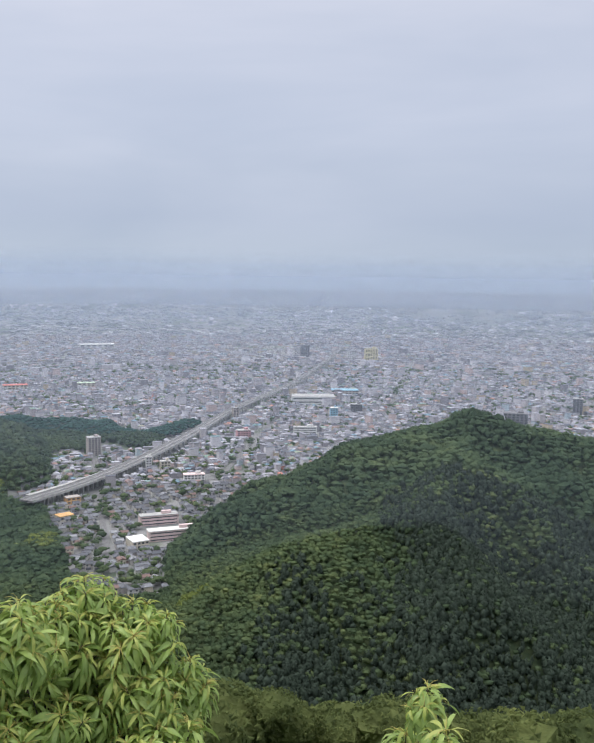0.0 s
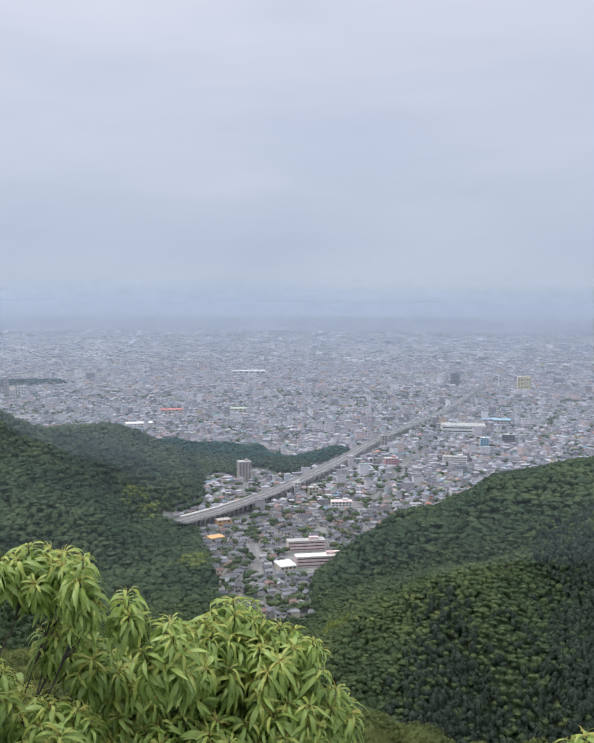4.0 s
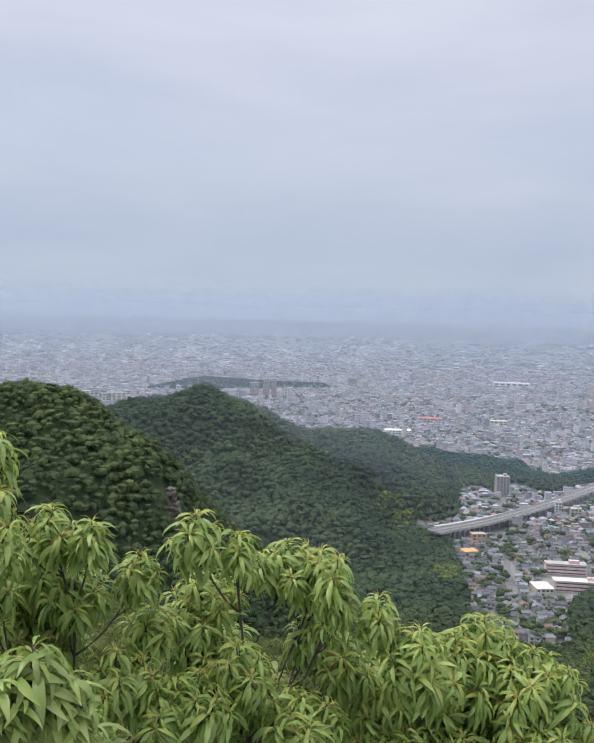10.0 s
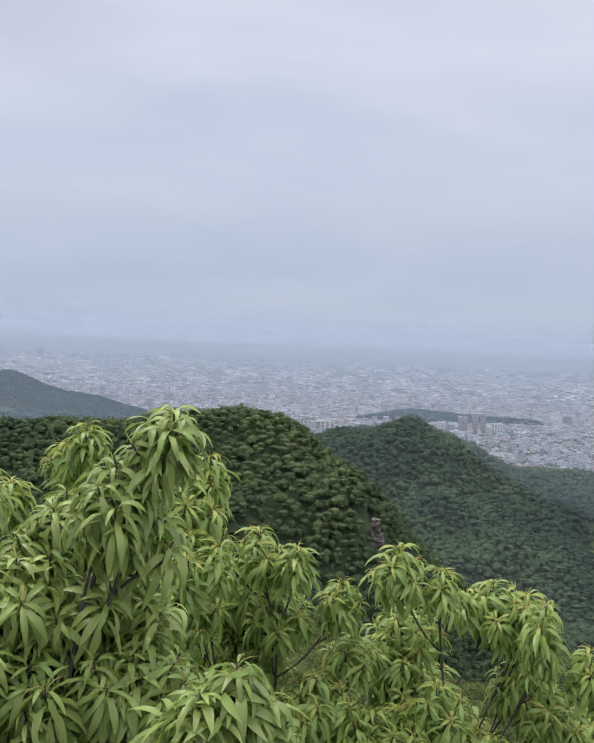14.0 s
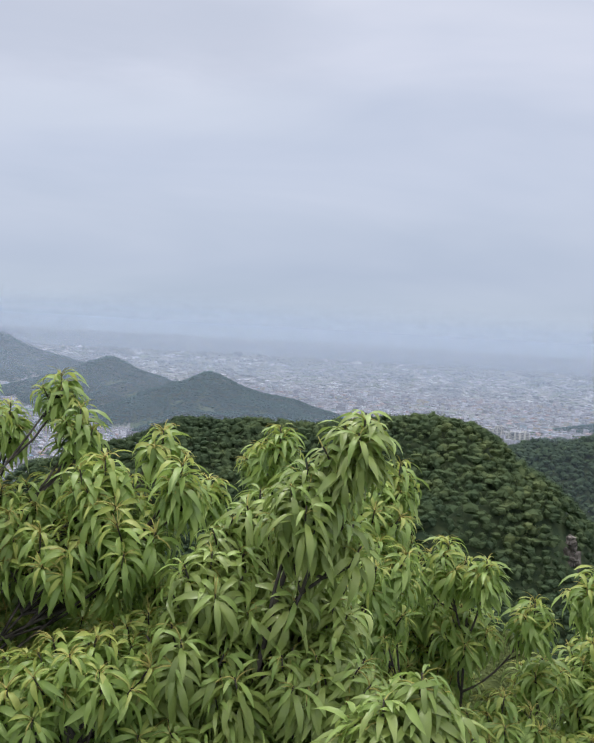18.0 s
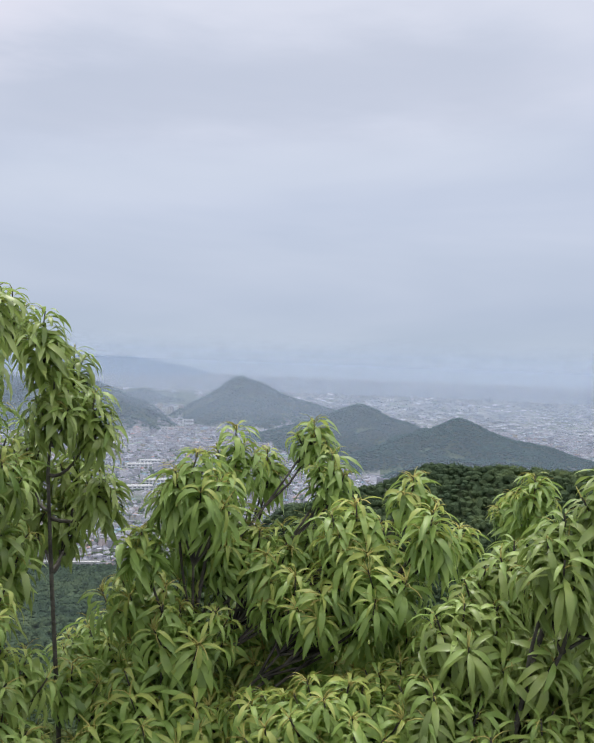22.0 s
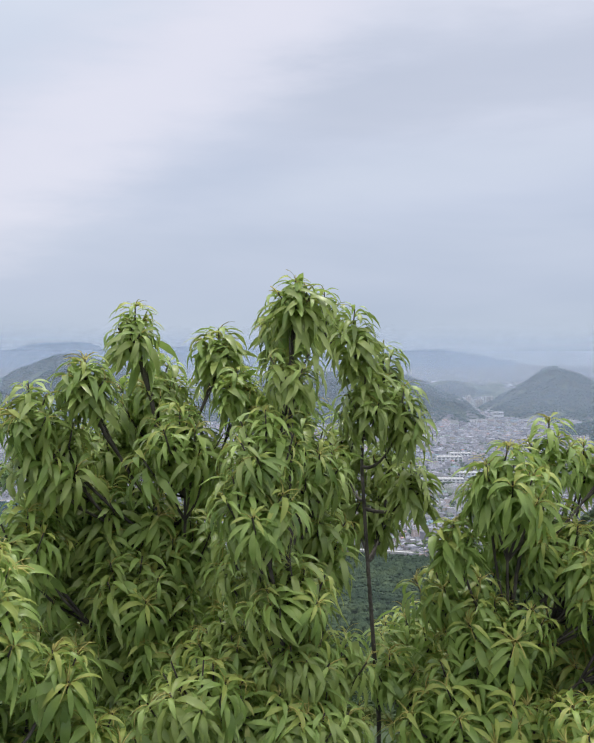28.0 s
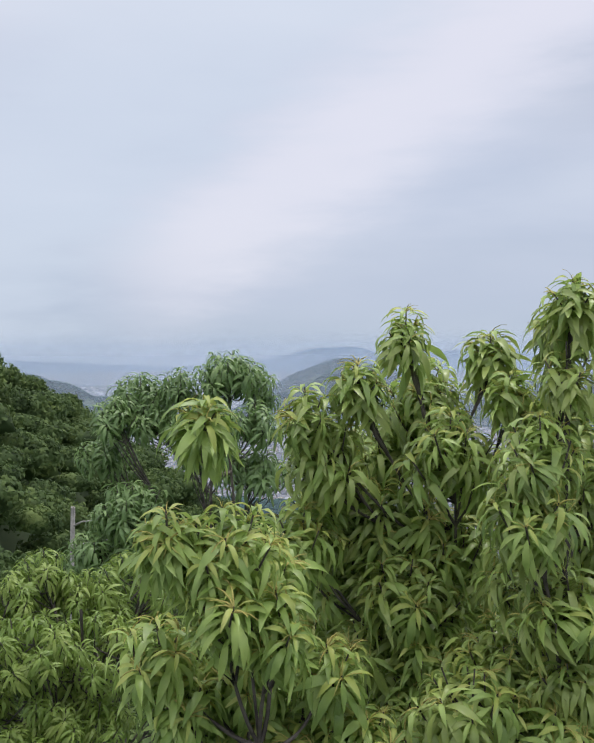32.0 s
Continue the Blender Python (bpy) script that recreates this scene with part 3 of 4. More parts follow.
def rock_outcrop(base, seed):
    """Weathered crags that stand out of the wooded slope."""
    g = random.Random(seed)
    ob = tagged(new("rock_outcrop"), "bare grey-brown crag in the wooded hillside", "rock")
    ob.location = base
    across = Vector((base.y, -base.x, 0)).normalized()
    for k in range(9):
        w, h = g.uniform(1.2, 2.4), g.uniform(2.5, 4.5)
        cv, cf = icosphere(2)
        v = []
        for p in cv:
            q = Vector(p)
            f = 1 + 0.22 * math.sin(q.x * 5 + k) + 0.2 * math.sin(q.z * 7 + 2 * k) + g.uniform(-0.08, 0.08)
            v.append((q.x * w * f, q.y * w * f, q.z * h * f))
        side, drop = g.uniform(-2.5, 2.5), g.uniform(-8, 6)
        at = across * (side - drop * 0.35) + Vector((0, 0, 3.5 + drop))
        part("crag", mesh_from("crag", v, cf, [M_ROCK]), ob, m=pose(at.x, at.y, at.z, g.uniform(-15, 15), g.uniform(-15, 15), g.uniform(0, 360)))


rock_outcrop(CLIFF, 7)

groves = np.random.RandomState(61)
for az, el, wide, n in ((16.8, -17.2, 15, 26), (20.2, -13.4, 22, 40), (6.8, -21.3, 10, 16)):
    c = on_ground(az, el)
    x, y = c.x + groves.randn(n) * wide * 0.55, c.y + groves.randn(n) * wide * 0.55
    canopy("bamboo_grove", x, y, np.maximum(hills(x, y), 0) + 5.5, groves.uniform(2.2, 4.2, n), 1, 40, [M_BAMBOO], groves, "pale yellow-green bamboo grove at the foot of the hill", flat=0.8, tuft=0.28, smooth=False)

x, y, z, s = conifers
canopy("conifer_stand", x, y, z + 5.0, s, 1, 60, [M_CONIFER], rng, "dark conifers standing close on the hillside", flat=1.5, tuft=0.3)


# ---- the town ----
def lots(rng, r0, r1, step, fill, scale_far=False):
    x, y = scatter(rng, r0, r1, step, -22, 128)
    keep = (hills(x, y) < 0.5) & ~wooded(x, y) & (rng.rand(len(x)) < fill * np.clip(1.25 + 1.6 * waves(x, y, 800, 31), 0.25, 1))
    return x[keep], y[keep]


def houses(name, x, y, z, rng, mats, label, w0=6, w1=13, h0=5, h1=8, tall=0.05, gable=0.6, grid=25):
    n = len(x)
    w, d = rng.uniform(w0, w1, n), rng.uniform(w0, w1, n)
    h = rng.uniform(h0, h1, n)
    big = rng.rand(n) < tall
    w[big] *= 1.7
    h[big] *= rng.uniform(1.4, 3.2, big.sum())
    a = np.radians(grid + 12 * waves(x, y, 900, 8) + rng.choice([0, 90], n) + rng.randn(n) * 3)
    pitched = (rng.rand(n) < gable) & ~big
    rise = np.where(pitched, rng.uniform(1.2, 2.4, n) * w0 / 6, 0.0)
    ca, sa = np.cos(a), np.sin(a)

    def put(u, v, q):
        return np.stack([x + u * ca - v * sa, y + u * sa + v * ca, z + q], -1)
    hw, hd = w / 2, d / 2
    lo, o = -3.0 * np.ones(n), 0.6 * w0 / 6
    wall = [put(-hw, -hd, lo), put(hw, -hd, lo), put(hw, hd, lo), put(-hw, hd, lo), put(-hw, -hd, h), put(hw, -hd, h), put(hw, hd, h), put(-hw, hd, h)]
    eave = [put(-hw - o, -hd - o, h), put(hw + o, -hd - o, h), put(hw + o, hd + o, h), put(-hw - o, hd + o, h)]
    inset = np.where(pitched, hd + o * 0.2, 0.0)
    e2 = 0.25
    top = [put(-hw - o + hw * 0.4 * pitched, -hd - o + inset, h + e2 + rise), put(hw + o - hw * 0.4 * pitched, -hd - o + inset, h + e2 + rise),
           put(hw + o - hw * 0.4 * pitched, hd + o - inset, h + e2 + rise), put(-hw - o + hw * 0.4 * pitched, hd + o - inset, h + e2 + rise)]
    V = np.stack(wall + eave + top, 1).reshape(-1, 3)
    b = 16 * np.arange(n)[:, None]
    wf = np.concatenate([b + q for q in ([0, 1, 5, 4], [1, 2, 6, 5], [2, 3, 7, 6], [3, 0, 4, 7])])
    rf = np.concatenate([b + q for q in ([8, 9, 13, 12], [9, 10, 14, 13], [10, 11, 15, 14], [11, 8, 12, 15], [12, 13, 14, 15], [11, 10, 9, 8])])
    idx = np.concatenate([np.zeros(len(wf)), np.ones(len(rf))]).astype(int)
    return tagged(new(name, mesh_from(name, V, np.concatenate([wf, rf]), mats, idx)), label, "houses", kind="stuff")


# the elevated road, from the tunnel in the valley hill out over the town
ROAD = [(17.7, 966), (16.9, 981), (14.5, 1028), (12.0, 1099), (9.5, 1201), (7.0, 1346), (4.6, 1556), (2.2, 1777), (0.1, 2029), (-1.9, 2536), (-3.0, 3060)]
ROAD = [Vector((-r * math.sin(radians(a)), r * math.cos(radians(a)), 12.0)) for a, r in ROAD]


def road_distance(x, y):
    best = np.full(x.shape, 1e9)
    for a, b in zip(ROAD, ROAD[1:]):
        dx, dy = b.x - a.x, b.y - a.y
        s = np.clip(((x - a.x) * dx + (y - a.y) * dy) / (dx * dx + dy * dy), 0, 1)
        best = np.minimum(best, np.hypot(x - a.x - s * dx, y - a.y - s * dy))
    return best


def strip(points, half, z0, z1):
    """A band of road along points, half wide to each side, from z0 to z1 below and above them."""
    v, f = [], []
    for i, p in enumerate(points):
        d = (points[min(i + 1, len(points) - 1)] - points[max(i - 1, 0)]).normalized()
        n = Vector((-d.y, d.x, 0))
        wide = half * min(1.0, max(0.5, 1300 / math.hypot(p.x, p.y)))
        for s, q in ((wide, z1), (-wide, z1), (-wide, z0), (wide, z0)):
            v.append(p + n * s + Vector((0, 0, q)))
    for i in range(len(points) - 1):
        a, b = 4 * i, 4 * i + 4
        f += [(a + k, a + (k + 1) % 4, b + (k + 1) % 4, b + k) for k in range(4)]
    return v, f


def smooth_line(P, n):
    out = []
    for i in range(len(P) - 1):
        p0, p1, p2, p3 = P[max(i - 1, 0)], P[i], P[i + 1], P[min(i + 2, len(P) - 1)]
        for k in range(n):
            t = k / n
            out.append(0.5 * ((2 * p1) + (p2 - p0) * t + (2 * p0 - 5 * p1 + 4 * p2 - p3) * t * t + (3 * p1 - p0 - 3 * p2 + p3) * t ** 3))
    return out + [P[-1]]


LINE = smooth_line(ROAD, 8)
expressway = tagged(new("elevated_road"), "elevated concrete expressway crossing the town on piers", "expressway", kind="structure")
part("deck", mesh_from("deck", *strip(LINE, 9.5, -1.6, 0), [M_CONCRETE]), expressway)
part("roadway", mesh_from("roadway", *strip(LINE, 8.6, 0.004, 0.05), [M_ASPHALT]), expressway)


def along(points, side):
    out = []
    for i, p in enumerate(points):
        d = (points[min(i + 1, len(points) - 1)] - points[max(i - 1, 0)]).normalized()
        out.append(p + Vector((-d.y, d.x, 0)) * side * min(1.0, max(0.5, 1300 / math.hypot(p.x, p.y))))
    return out


for side in (-9.1, 9.1):
    part("parapet", mesh_from("parapet", *strip(along(LINE, side), 0.3, 0, 1.3), [M_CONCRETE]), expressway)
part("median", mesh_from("median", *strip(LINE, 0.5, 0, 1.0), [M_CONCRETE]), expressway)
RAMP = smooth_line([Vector((p.x, p.y, z)) for p, z in zip(along(ROAD, 15)[1:6], (12, 11, 9, 5, 1.5))], 6)
part("ramp_deck", mesh_from("ramp_deck", *strip(RAMP, 4.5, -1.2, 0), [M_CONCRETE]), expressway)
pv, pf = box(2.2, 2.2, 10.6)
pier_mesh = mesh_from("pier", pv, pf, [M_CONCRETE])
cv, cf = box(16, 2.4, 1.6)
cap_mesh = mesh_from("pier_cap", cv, cf, [M_CONCRETE])
for i in range(6, len(LINE) - 6, 1):
    for q in (0.25,):
        p = LINE[i].lerp(LINE[i + 1], q)
        d = LINE[i + 1] - LINE[i]
        turn = math.degrees(math.atan2(d.y, d.x)) + 90
        part("pier", pier_mesh, expressway, m=pose(p.x, p.y, -1.5, 0, 0, turn))
        part("pier_cap", cap_mesh, expressway, m=pose(p.x, p.y, 8.8, 0, 0, turn))

valley_road = smooth_line([spot(a, e, r) for a, e, r in ((94, -13.2, 1060), (88, -13.05, 1075), (84, -13.1, 1080), (80, -13.3, 1090), (76, -13.6, 1100))], 5)
pass_road = tagged(new("valley_road"), "pale elevated road across the side valley above woods", "road", kind="structure")
part("deck", mesh_from("deck", *strip(valley_road, 6, -1.5, 0), [M_CONCRETE]), pass_road)
part("parapet", mesh_from("parapet", *strip(along(valley_road, 5.7), 0.3, 0, 1.2), [M_CONCRETE]), pass_road)
part("parapet", mesh_from("parapet", *strip(along(valley_road, -5.7), 0.3, 0, 1.2), [M_CONCRETE]), pass_road)
for k in range(1, len(valley_road), 2):
    p = valley_road[k]
    v, f = box(2, 2, p.z + 2 - 1.5)
    part("pier", mesh_from("pier", v, f, [M_CONCRETE]), pass_road, m=pose(p.x, p.y, -2))

STREETS = [((12.5, -18.6), (13.4, -12.0)), ((-5.9, -9.3), (-7.8, -5.2)), ((-14.6, -8.0), (-19.5, -5.6)), ((2.0, -12.8), (6.5, -13.6)), ((16.3, -18.4), (10.4, -20.2)), ((5.0, -13.2), (1.5, -9.6)), ((82.9, -6.8), (79.2, -10.4)), ((80.5, -6.6), (77.3, -9.6))]
STREETS = [tuple(spot(a, e, EYE / math.tan(radians(-e))) for a, e in line) for line in STREETS]
for a, b in STREETS:
    tagged(new("street", mesh_from("street", *strip([a + Vector((0, 0, 0.3)), b + Vector((0, 0, 0.3))], 3.2, -0.3, 0.1), [M_ASPHALT])), "grey asphalt street between the houses", "street", kind="structure")


def street_distance(x, y):
    best = np.full(x.shape, 1e9)
    for a, b in STREETS:
        dx, dy = b.x - a.x, b.y - a.y
        s = np.clip(((x - a.x) * dx + (y - a.y) * dy) / (dx * dx + dy * dy), 0, 1)
        best = np.minimum(best, np.hypot(x - a.x - s * dx, y - a.y - s * dy))
    return best


# ---- buildings that stand out: turn to the left, drop of the foot, width, depth, height, facing, storeys ----
SITES = []


def building(name, label, az, el, w, d, h, facing, wall, roof, storeys=3, bays=4, cap=True, band=False):
    """A flat-roofed block with a roof slab, and rows of windows on the two sides that look at the hill."""
    ranges = np.linspace(300, 4900, 4601)
    p = spot(az, el, ranges[np.argmax(EYE - ranges * math.tan(radians(-el)) <= far_rise(ranges))])
    SITES.append((p.x, p.y, max(w, d) * 0.62 + 5))
    turn = az + facing
    ob = tagged(new(name), label, "building")
    ob.matrix_basis = pose(p.x, p.y, float(far_rise(math.hypot(p.x, p.y))), 0, 0, turn)
    v, f = box(w, d, h)
    part("wall", mesh_from("wall", v, f, [wall]), ob)
    v, f = box(w + 0.8, d + 0.8, 0.7)
    roof_ob = part("roof", mesh_from("roof", v, f, [roof]), ob, m=pose(0, 0, h))
    if cap:
        v, f = box(w * 0.25, d * 0.35, 3.0)
        part("stair_head", mesh_from("stair_head", v, f, [wall]), roof_ob, m=pose(w * 0.2, 0, 0.7))
    fh = h / storeys
    if band:
        v, f = box(w * 0.94, 0.3, fh * 0.3)
        me = mesh_from("window_band", v, f, [M_GLASS])
        for k in range(storeys):
            part("window_band", me, ob, m=pose(0, -d / 2 - 0.05, k * fh + fh * 0.35))
    else:
        v, f = box(w / bays * 0.6, 0.3, fh * 0.5)
        me = mesh_from("window", v, f, [M_GLASS])
        for k in range(storeys):
            for j in range(bays):
                part("window", me, ob, m=pose((j + 0.5) * w / bays - w / 2, -d / 2 - 0.05, k * fh + fh * 0.3))
    return ob


building("apartment_tower", "tan apartment tower of ten storeys", 13.4, -11.75, 18, 14, 27, 14, M_TAN, M_CONCRETE, 10, 4)
building("white_tower", "narrow white office tower beside the viaduct", 9.85, -12.75, 8, 9, 17, 10, M_WHITE, M_CONCRETE, 5, 2)
building("cream_block", "cream three-storey block of flats", 8.75, -12.75, 13, 10, 11, 12, M_CREAM, M_CONCRETE, 3, 3)
building("school", "long pink and white school building with window bands", 8.1, -17.2, 54, 11, 10, 12, M_PINK, M_WHITE, 3, 10, band=True)
building("school_wing", "pink rear wing of the school with window bands", 9.2, -16.25, 40, 11, 10, 12, M_PINK, M_CONCRETE, 3, 8, band=True)
building("gymnasium", "cream school gymnasium with a white roof", 10.6, -17.6, 16, 20, 7, 20, M_CREAM, M_WHITE, 2, 4, cap=False)
building("pale_block", "pale pink block of flats with a flat roof", 6.85, -13.55, 26, 11, 9, 8, M_WHITE, M_PINK, 3, 6)
building("orange_house", "orange-walled house near the viaduct", 14.8, -14.7, 16, 10, 7, 20, M_ORANGE, M_TAN, 2, 3, cap=False)
building("orange_shop", "low shop with an orange roof", 15.3, -15.7, 16, 12, 5, 25, M_CREAM, M_ORANGE, 1, 3, cap=False)
building("pillar_block", "slim tan tower beside the elevated road", 4.1, -9.55, 10, 10, 22, 20, M_TAN, M_CONCRETE, 8, 2)
building("pink_block", "rose pink block of flats", 3.55, -10.75, 22, 14, 13, 14, M_ROSE, M_CONCRETE, 4, 5)
building("white_slab", "white slab of flats four storeys high", -0.6, -10.5, 38, 11, 13, 4, M_WHITE, M_CONCRETE, 4, 9, band=True)
building("exhibition_hall", "very large white warehouse hall", -1.1, -8.35, 88, 45, 14, 4, M_WHITE, M_CONCRETE, 2, 10, cap=False, band=True)
building("blue_hall", "long hall with a blue-grey roof", -3.2, -7.75, 60, 30, 9, 4, M_TAN, M_BLUE, 2, 8, cap=False)
building("blue_tower", "narrow white tower with a bright blue front", -2.5, -9.4, 14, 12, 20, 6, M_BLUE, M_WHITE, 6, 3)
building("grey_block", "dark grey office block", -4.0, -9.0, 22, 14, 17, 6, M_GREY, M_CONCRETE, 5, 5)
building("yellow_hotel", "tall pale yellow hotel", -4.9, -5.5, 40, 20, 38, 6, M_YELLOW, M_CREAM, 9, 5)
building("white_hotel", "white hotel beside the yellow one", -3.6, -5.5, 28, 20, 28, 6, M_WHITE, M_GREY, 8, 4)
building("dark_flats", "dark brown block of flats", -0.5, -5.35, 28, 20, 38, 8, M_GREY, M_GREY, 12, 4)
building("dark_store", "dark brown store building with a flat roof", -14.4, -9.4, 42, 22, 22, 0, M_GREY, M_GREY, 5, 6)
building("dark_office", "dark glass office tower", -18.2, -8.6, 18, 18, 34, 0, M_GREY, M_CONCRETE, 9, 3)
building("red_roof_store", "large store with a red roof", 18.2, -7.35, 52, 24, 9, 5, M_CREAM, M_RED, 2, 6, cap=False)
building("green_roof_hall", "long hall with a pale green roof", 13.8, -7.3, 60, 20, 9, 4, M_CREAM, M_GREEN, 2, 6, cap=False)
building("long_roof", "long white roofed shed on the far plain", 13.1, -4.75, 120, 40, 10, 3, M_WHITE, M_WHITE, 1, 6, cap=False)
building("white_factory", "broad low white factory shed", 20.3, -8.2, 55, 26, 8, 10, M_WHITE, M_WHITE, 2, 8, cap=False)
for az, w, h in ((29.9, 26, 40), (29.1, 18, 52), (28.6, 16, 52), (27.7, 30, 26), (32.6, 60, 14), (31.3, 30, 20)):
    tagged(building("apartment_block", "grey and white apartment block before a wooded rise", az, -6.05, w, 16, h, 0, M_TAN if w < 28 else M_WHITE, M_CONCRETE, max(4, h // 4), 4), group="apartment blocks by the wood")
for az, w, h in ((40.6, 40, 28), (40.2, 22, 36), (38.9, 50, 24), (39.6, 30, 22)):
    tagged(building("apartment_block", "tan and white apartment block behind the wooded hill", az, -6.5, w, 16, h, 0, M_CREAM, M_CONCRETE, max(4, h // 4), 4), group="apartment blocks behind the hill")
for k in range(11):
    tagged(building("apartment_block", "pale pinkish apartment slab of a hillside estate", 80.1 - 0.34 * k, -3.55 - 0.05 * (k % 3), 26, 14, 26 + 5 * (k % 4), 8, M_CREAM if k % 2 else M_WHITE, M_CONCRETE, 8, 3), group="hillside estate")
for az, el, w, h in ((78.4, -4.75, 60, 12), (77.2, -4.5, 40, 30), (80.3, -7.2, 60, 10), (79.6, -7.0, 50, 12), (79.2, -8.2, 46, 9), (80.2, -8.6, 50, 8), (81.8, -5.8, 40, 10)):
    tagged(building("warehouse", "pale flat-roofed warehouse in the valley town", az, el, w, 26, h, 12, M_WHITE, M_CONCRETE, 2, 6, cap=False), group="valley warehouses")


def far_from_sites(x, y):
    ok = np.ones(len(x), bool)
    for sx, sy, sr in SITES:
        ok &= np.hypot(x - sx, y - sy) > sr
    return ok


NX, NY = np.zeros(0), np.zeros(0)
for name, r0, r1, step, fill, kw, mats, label in (
        ("town_houses", 690, 1300, 10.6, 0.8, dict(w0=5.2, w1=9.0, h0=4.5, h1=6.8, tall=0.035), [M_WALL, M_ROOF], "packed two-storey houses with grey tiled roofs"),
        ("city_houses", 1300, 2300, 12.6, 0.85, dict(w0=5.5, w1=11, h0=4.5, h1=7.5, tall=0.06), [M_WALL, M_ROOF], "pale houses and blocks of flats packed over the plain"),
        ("city_blocks", 2300, 3700, 20, 0.75, dict(w0=7, w1=18, h0=4, h1=8, tall=0.05, gable=0.3), [M_WALL, M_ROOF], "hazy pale buildings spread over the plain"),
        ("distant_city", 3700, 4880, 25, 0.55, dict(w0=8, w1=28, h0=2.5, h1=5.5, tall=0.04, gable=0.0), [M_FARTOWN, M_FARTOWN], "pale specks of buildings far out on the plain")):
    x, y = lots(rng, r0, r1, step, fill)
    keep = (road_distance(x, y) > 13.5) & (street_distance(x, y) > 7.5) & far_from_sites(x, y)
    x, y = x[keep], y[keep]
    keep = seen_from_top(x, y, ground_height(x, y) + 8, 6)
    x, y = x[keep], y[keep]
    if name == "town_houses":
        order = np.argsort(np.hypot(x, y))
        NX, NY = x[order[:300]], y[order[:300]]
        x, y = x[order[300:]], y[order[300:]]
    houses(name, x, y, ground_height(x, y), rng, mats, label, **kw)
    print(name, len(x))



# ---- the nearest houses, one by one ----
def house_kind(w, d, h, rise, hip, wall, roof, seed):
    """A two-storey house: walls with gables, an overhanging tiled roof with a ridge, windows, and a lean-to."""
    ob = tagged(new("house"), "two-storey house with a grey tiled roof", "house", group="houses at the valley mouth")
    v, f = box(w, d, h)
    body = part("wall", mesh_from("wall", v, f, [wall]), ob)
    o, q = 0.55, (w * 0.22 if hip else 0.0)
    a, b = w / 2 + o, d / 2 + o
    rv = [(-a, -b, h - 0.1), (a, -b, h - 0.1), (a, b, h - 0.1), (-a, b, h - 0.1), (-a, -b, h + 0.15), (a, -b, h + 0.15), (a, b, h + 0.15), (-a, b, h + 0.15), (-a + q, 0, h + rise), (a - q, 0, h + rise)]
    rf = [(3, 2, 1, 0), (0, 1, 5, 4), (1, 2, 6, 5), (2, 3, 7, 6), (3, 0, 4, 7), (4, 5, 9, 8), (6, 7, 8, 9), (5, 6, 9), (7, 4, 8)]
    top = part("roof", mesh_from("roof", rv, rf, [roof]), ob)
    v, f = box(w - 2 * q + 1.2, 0.45, 0.35)
    part("ridge_tiles", mesh_from("ridge_tiles", v, f, [M_GREY]), top, m=pose(0, 0, h + rise - 0.08))
    v, f = box(w * 0.55, 2.4, h * 0.42)
    part("lean_to", mesh_from("lean_to", v, f, [roof]), ob, m=pose(-w * 0.15, -d / 2 - 1.15, 0))
    v, f = box(1.7, 0.2, 1.2)
    pane = mesh_from("window", v, f, [M_GLASS])
    for x in (-0.28, 0.25):
        part("window", pane, ob, m=pose(x * w, -d / 2 - 0.03, h * 0.6))
    return ob


hrng = random.Random(77)
KINDS = [house_kind(hrng.uniform(6.8, 9.2), hrng.uniform(5.6, 7), hrng.uniform(4.6, 5.6), hrng.uniform(1.5, 2.2), k % 2 == 0, (M_HOUSE_WALL, M_HOUSE_WALL, M_CREAM)[k % 3], M_TILE_RED if k == 5 else M_TILE, k) for k in range(8)]
near = np.argsort(np.hypot(NX, NY))[:300]
for k, i in enumerate(near):
    turn = 25 + 12 * float(waves(NX[i], NY[i], 900, 8)) + hrng.choice([0, 0, 90, 180]) + hrng.gauss(0, 3)
    m = pose(float(NX[i]), float(NY[i]), 0, 0, 0, turn)
    if k < len(KINDS):
        KINDS[k].matrix_basis = m
    else:
        copy_thing(KINDS[hrng.randrange(len(KINDS))], m)

# trees standing between the houses
x, y = scatter(rng, 690, 2500, 17, -20, 90)
keep = (hills(x, y) < 0.5) & ~wooded(x, y) & (road_distance(x, y) > 18) & far_from_sites(x, y) & (rng.rand(len(x)) < np.clip(0.85 - (np.hypot(x, y) - 700) * 0.0009, 0.22, 1))
x, y = x[keep], y[keep]
n = 3
x, y = (np.repeat(x, n) + rng.randn(len(x) * n) * 5, np.repeat(y, n) + rng.randn(len(y) * n) * 5)
canopy("garden_trees", x, y, np.full(len(x), 5.4), rng.uniform(2.2, 5.0, len(x)), 1, 10, [M_CROWN], rng, "dark green garden trees among the houses", tuft=0.3)


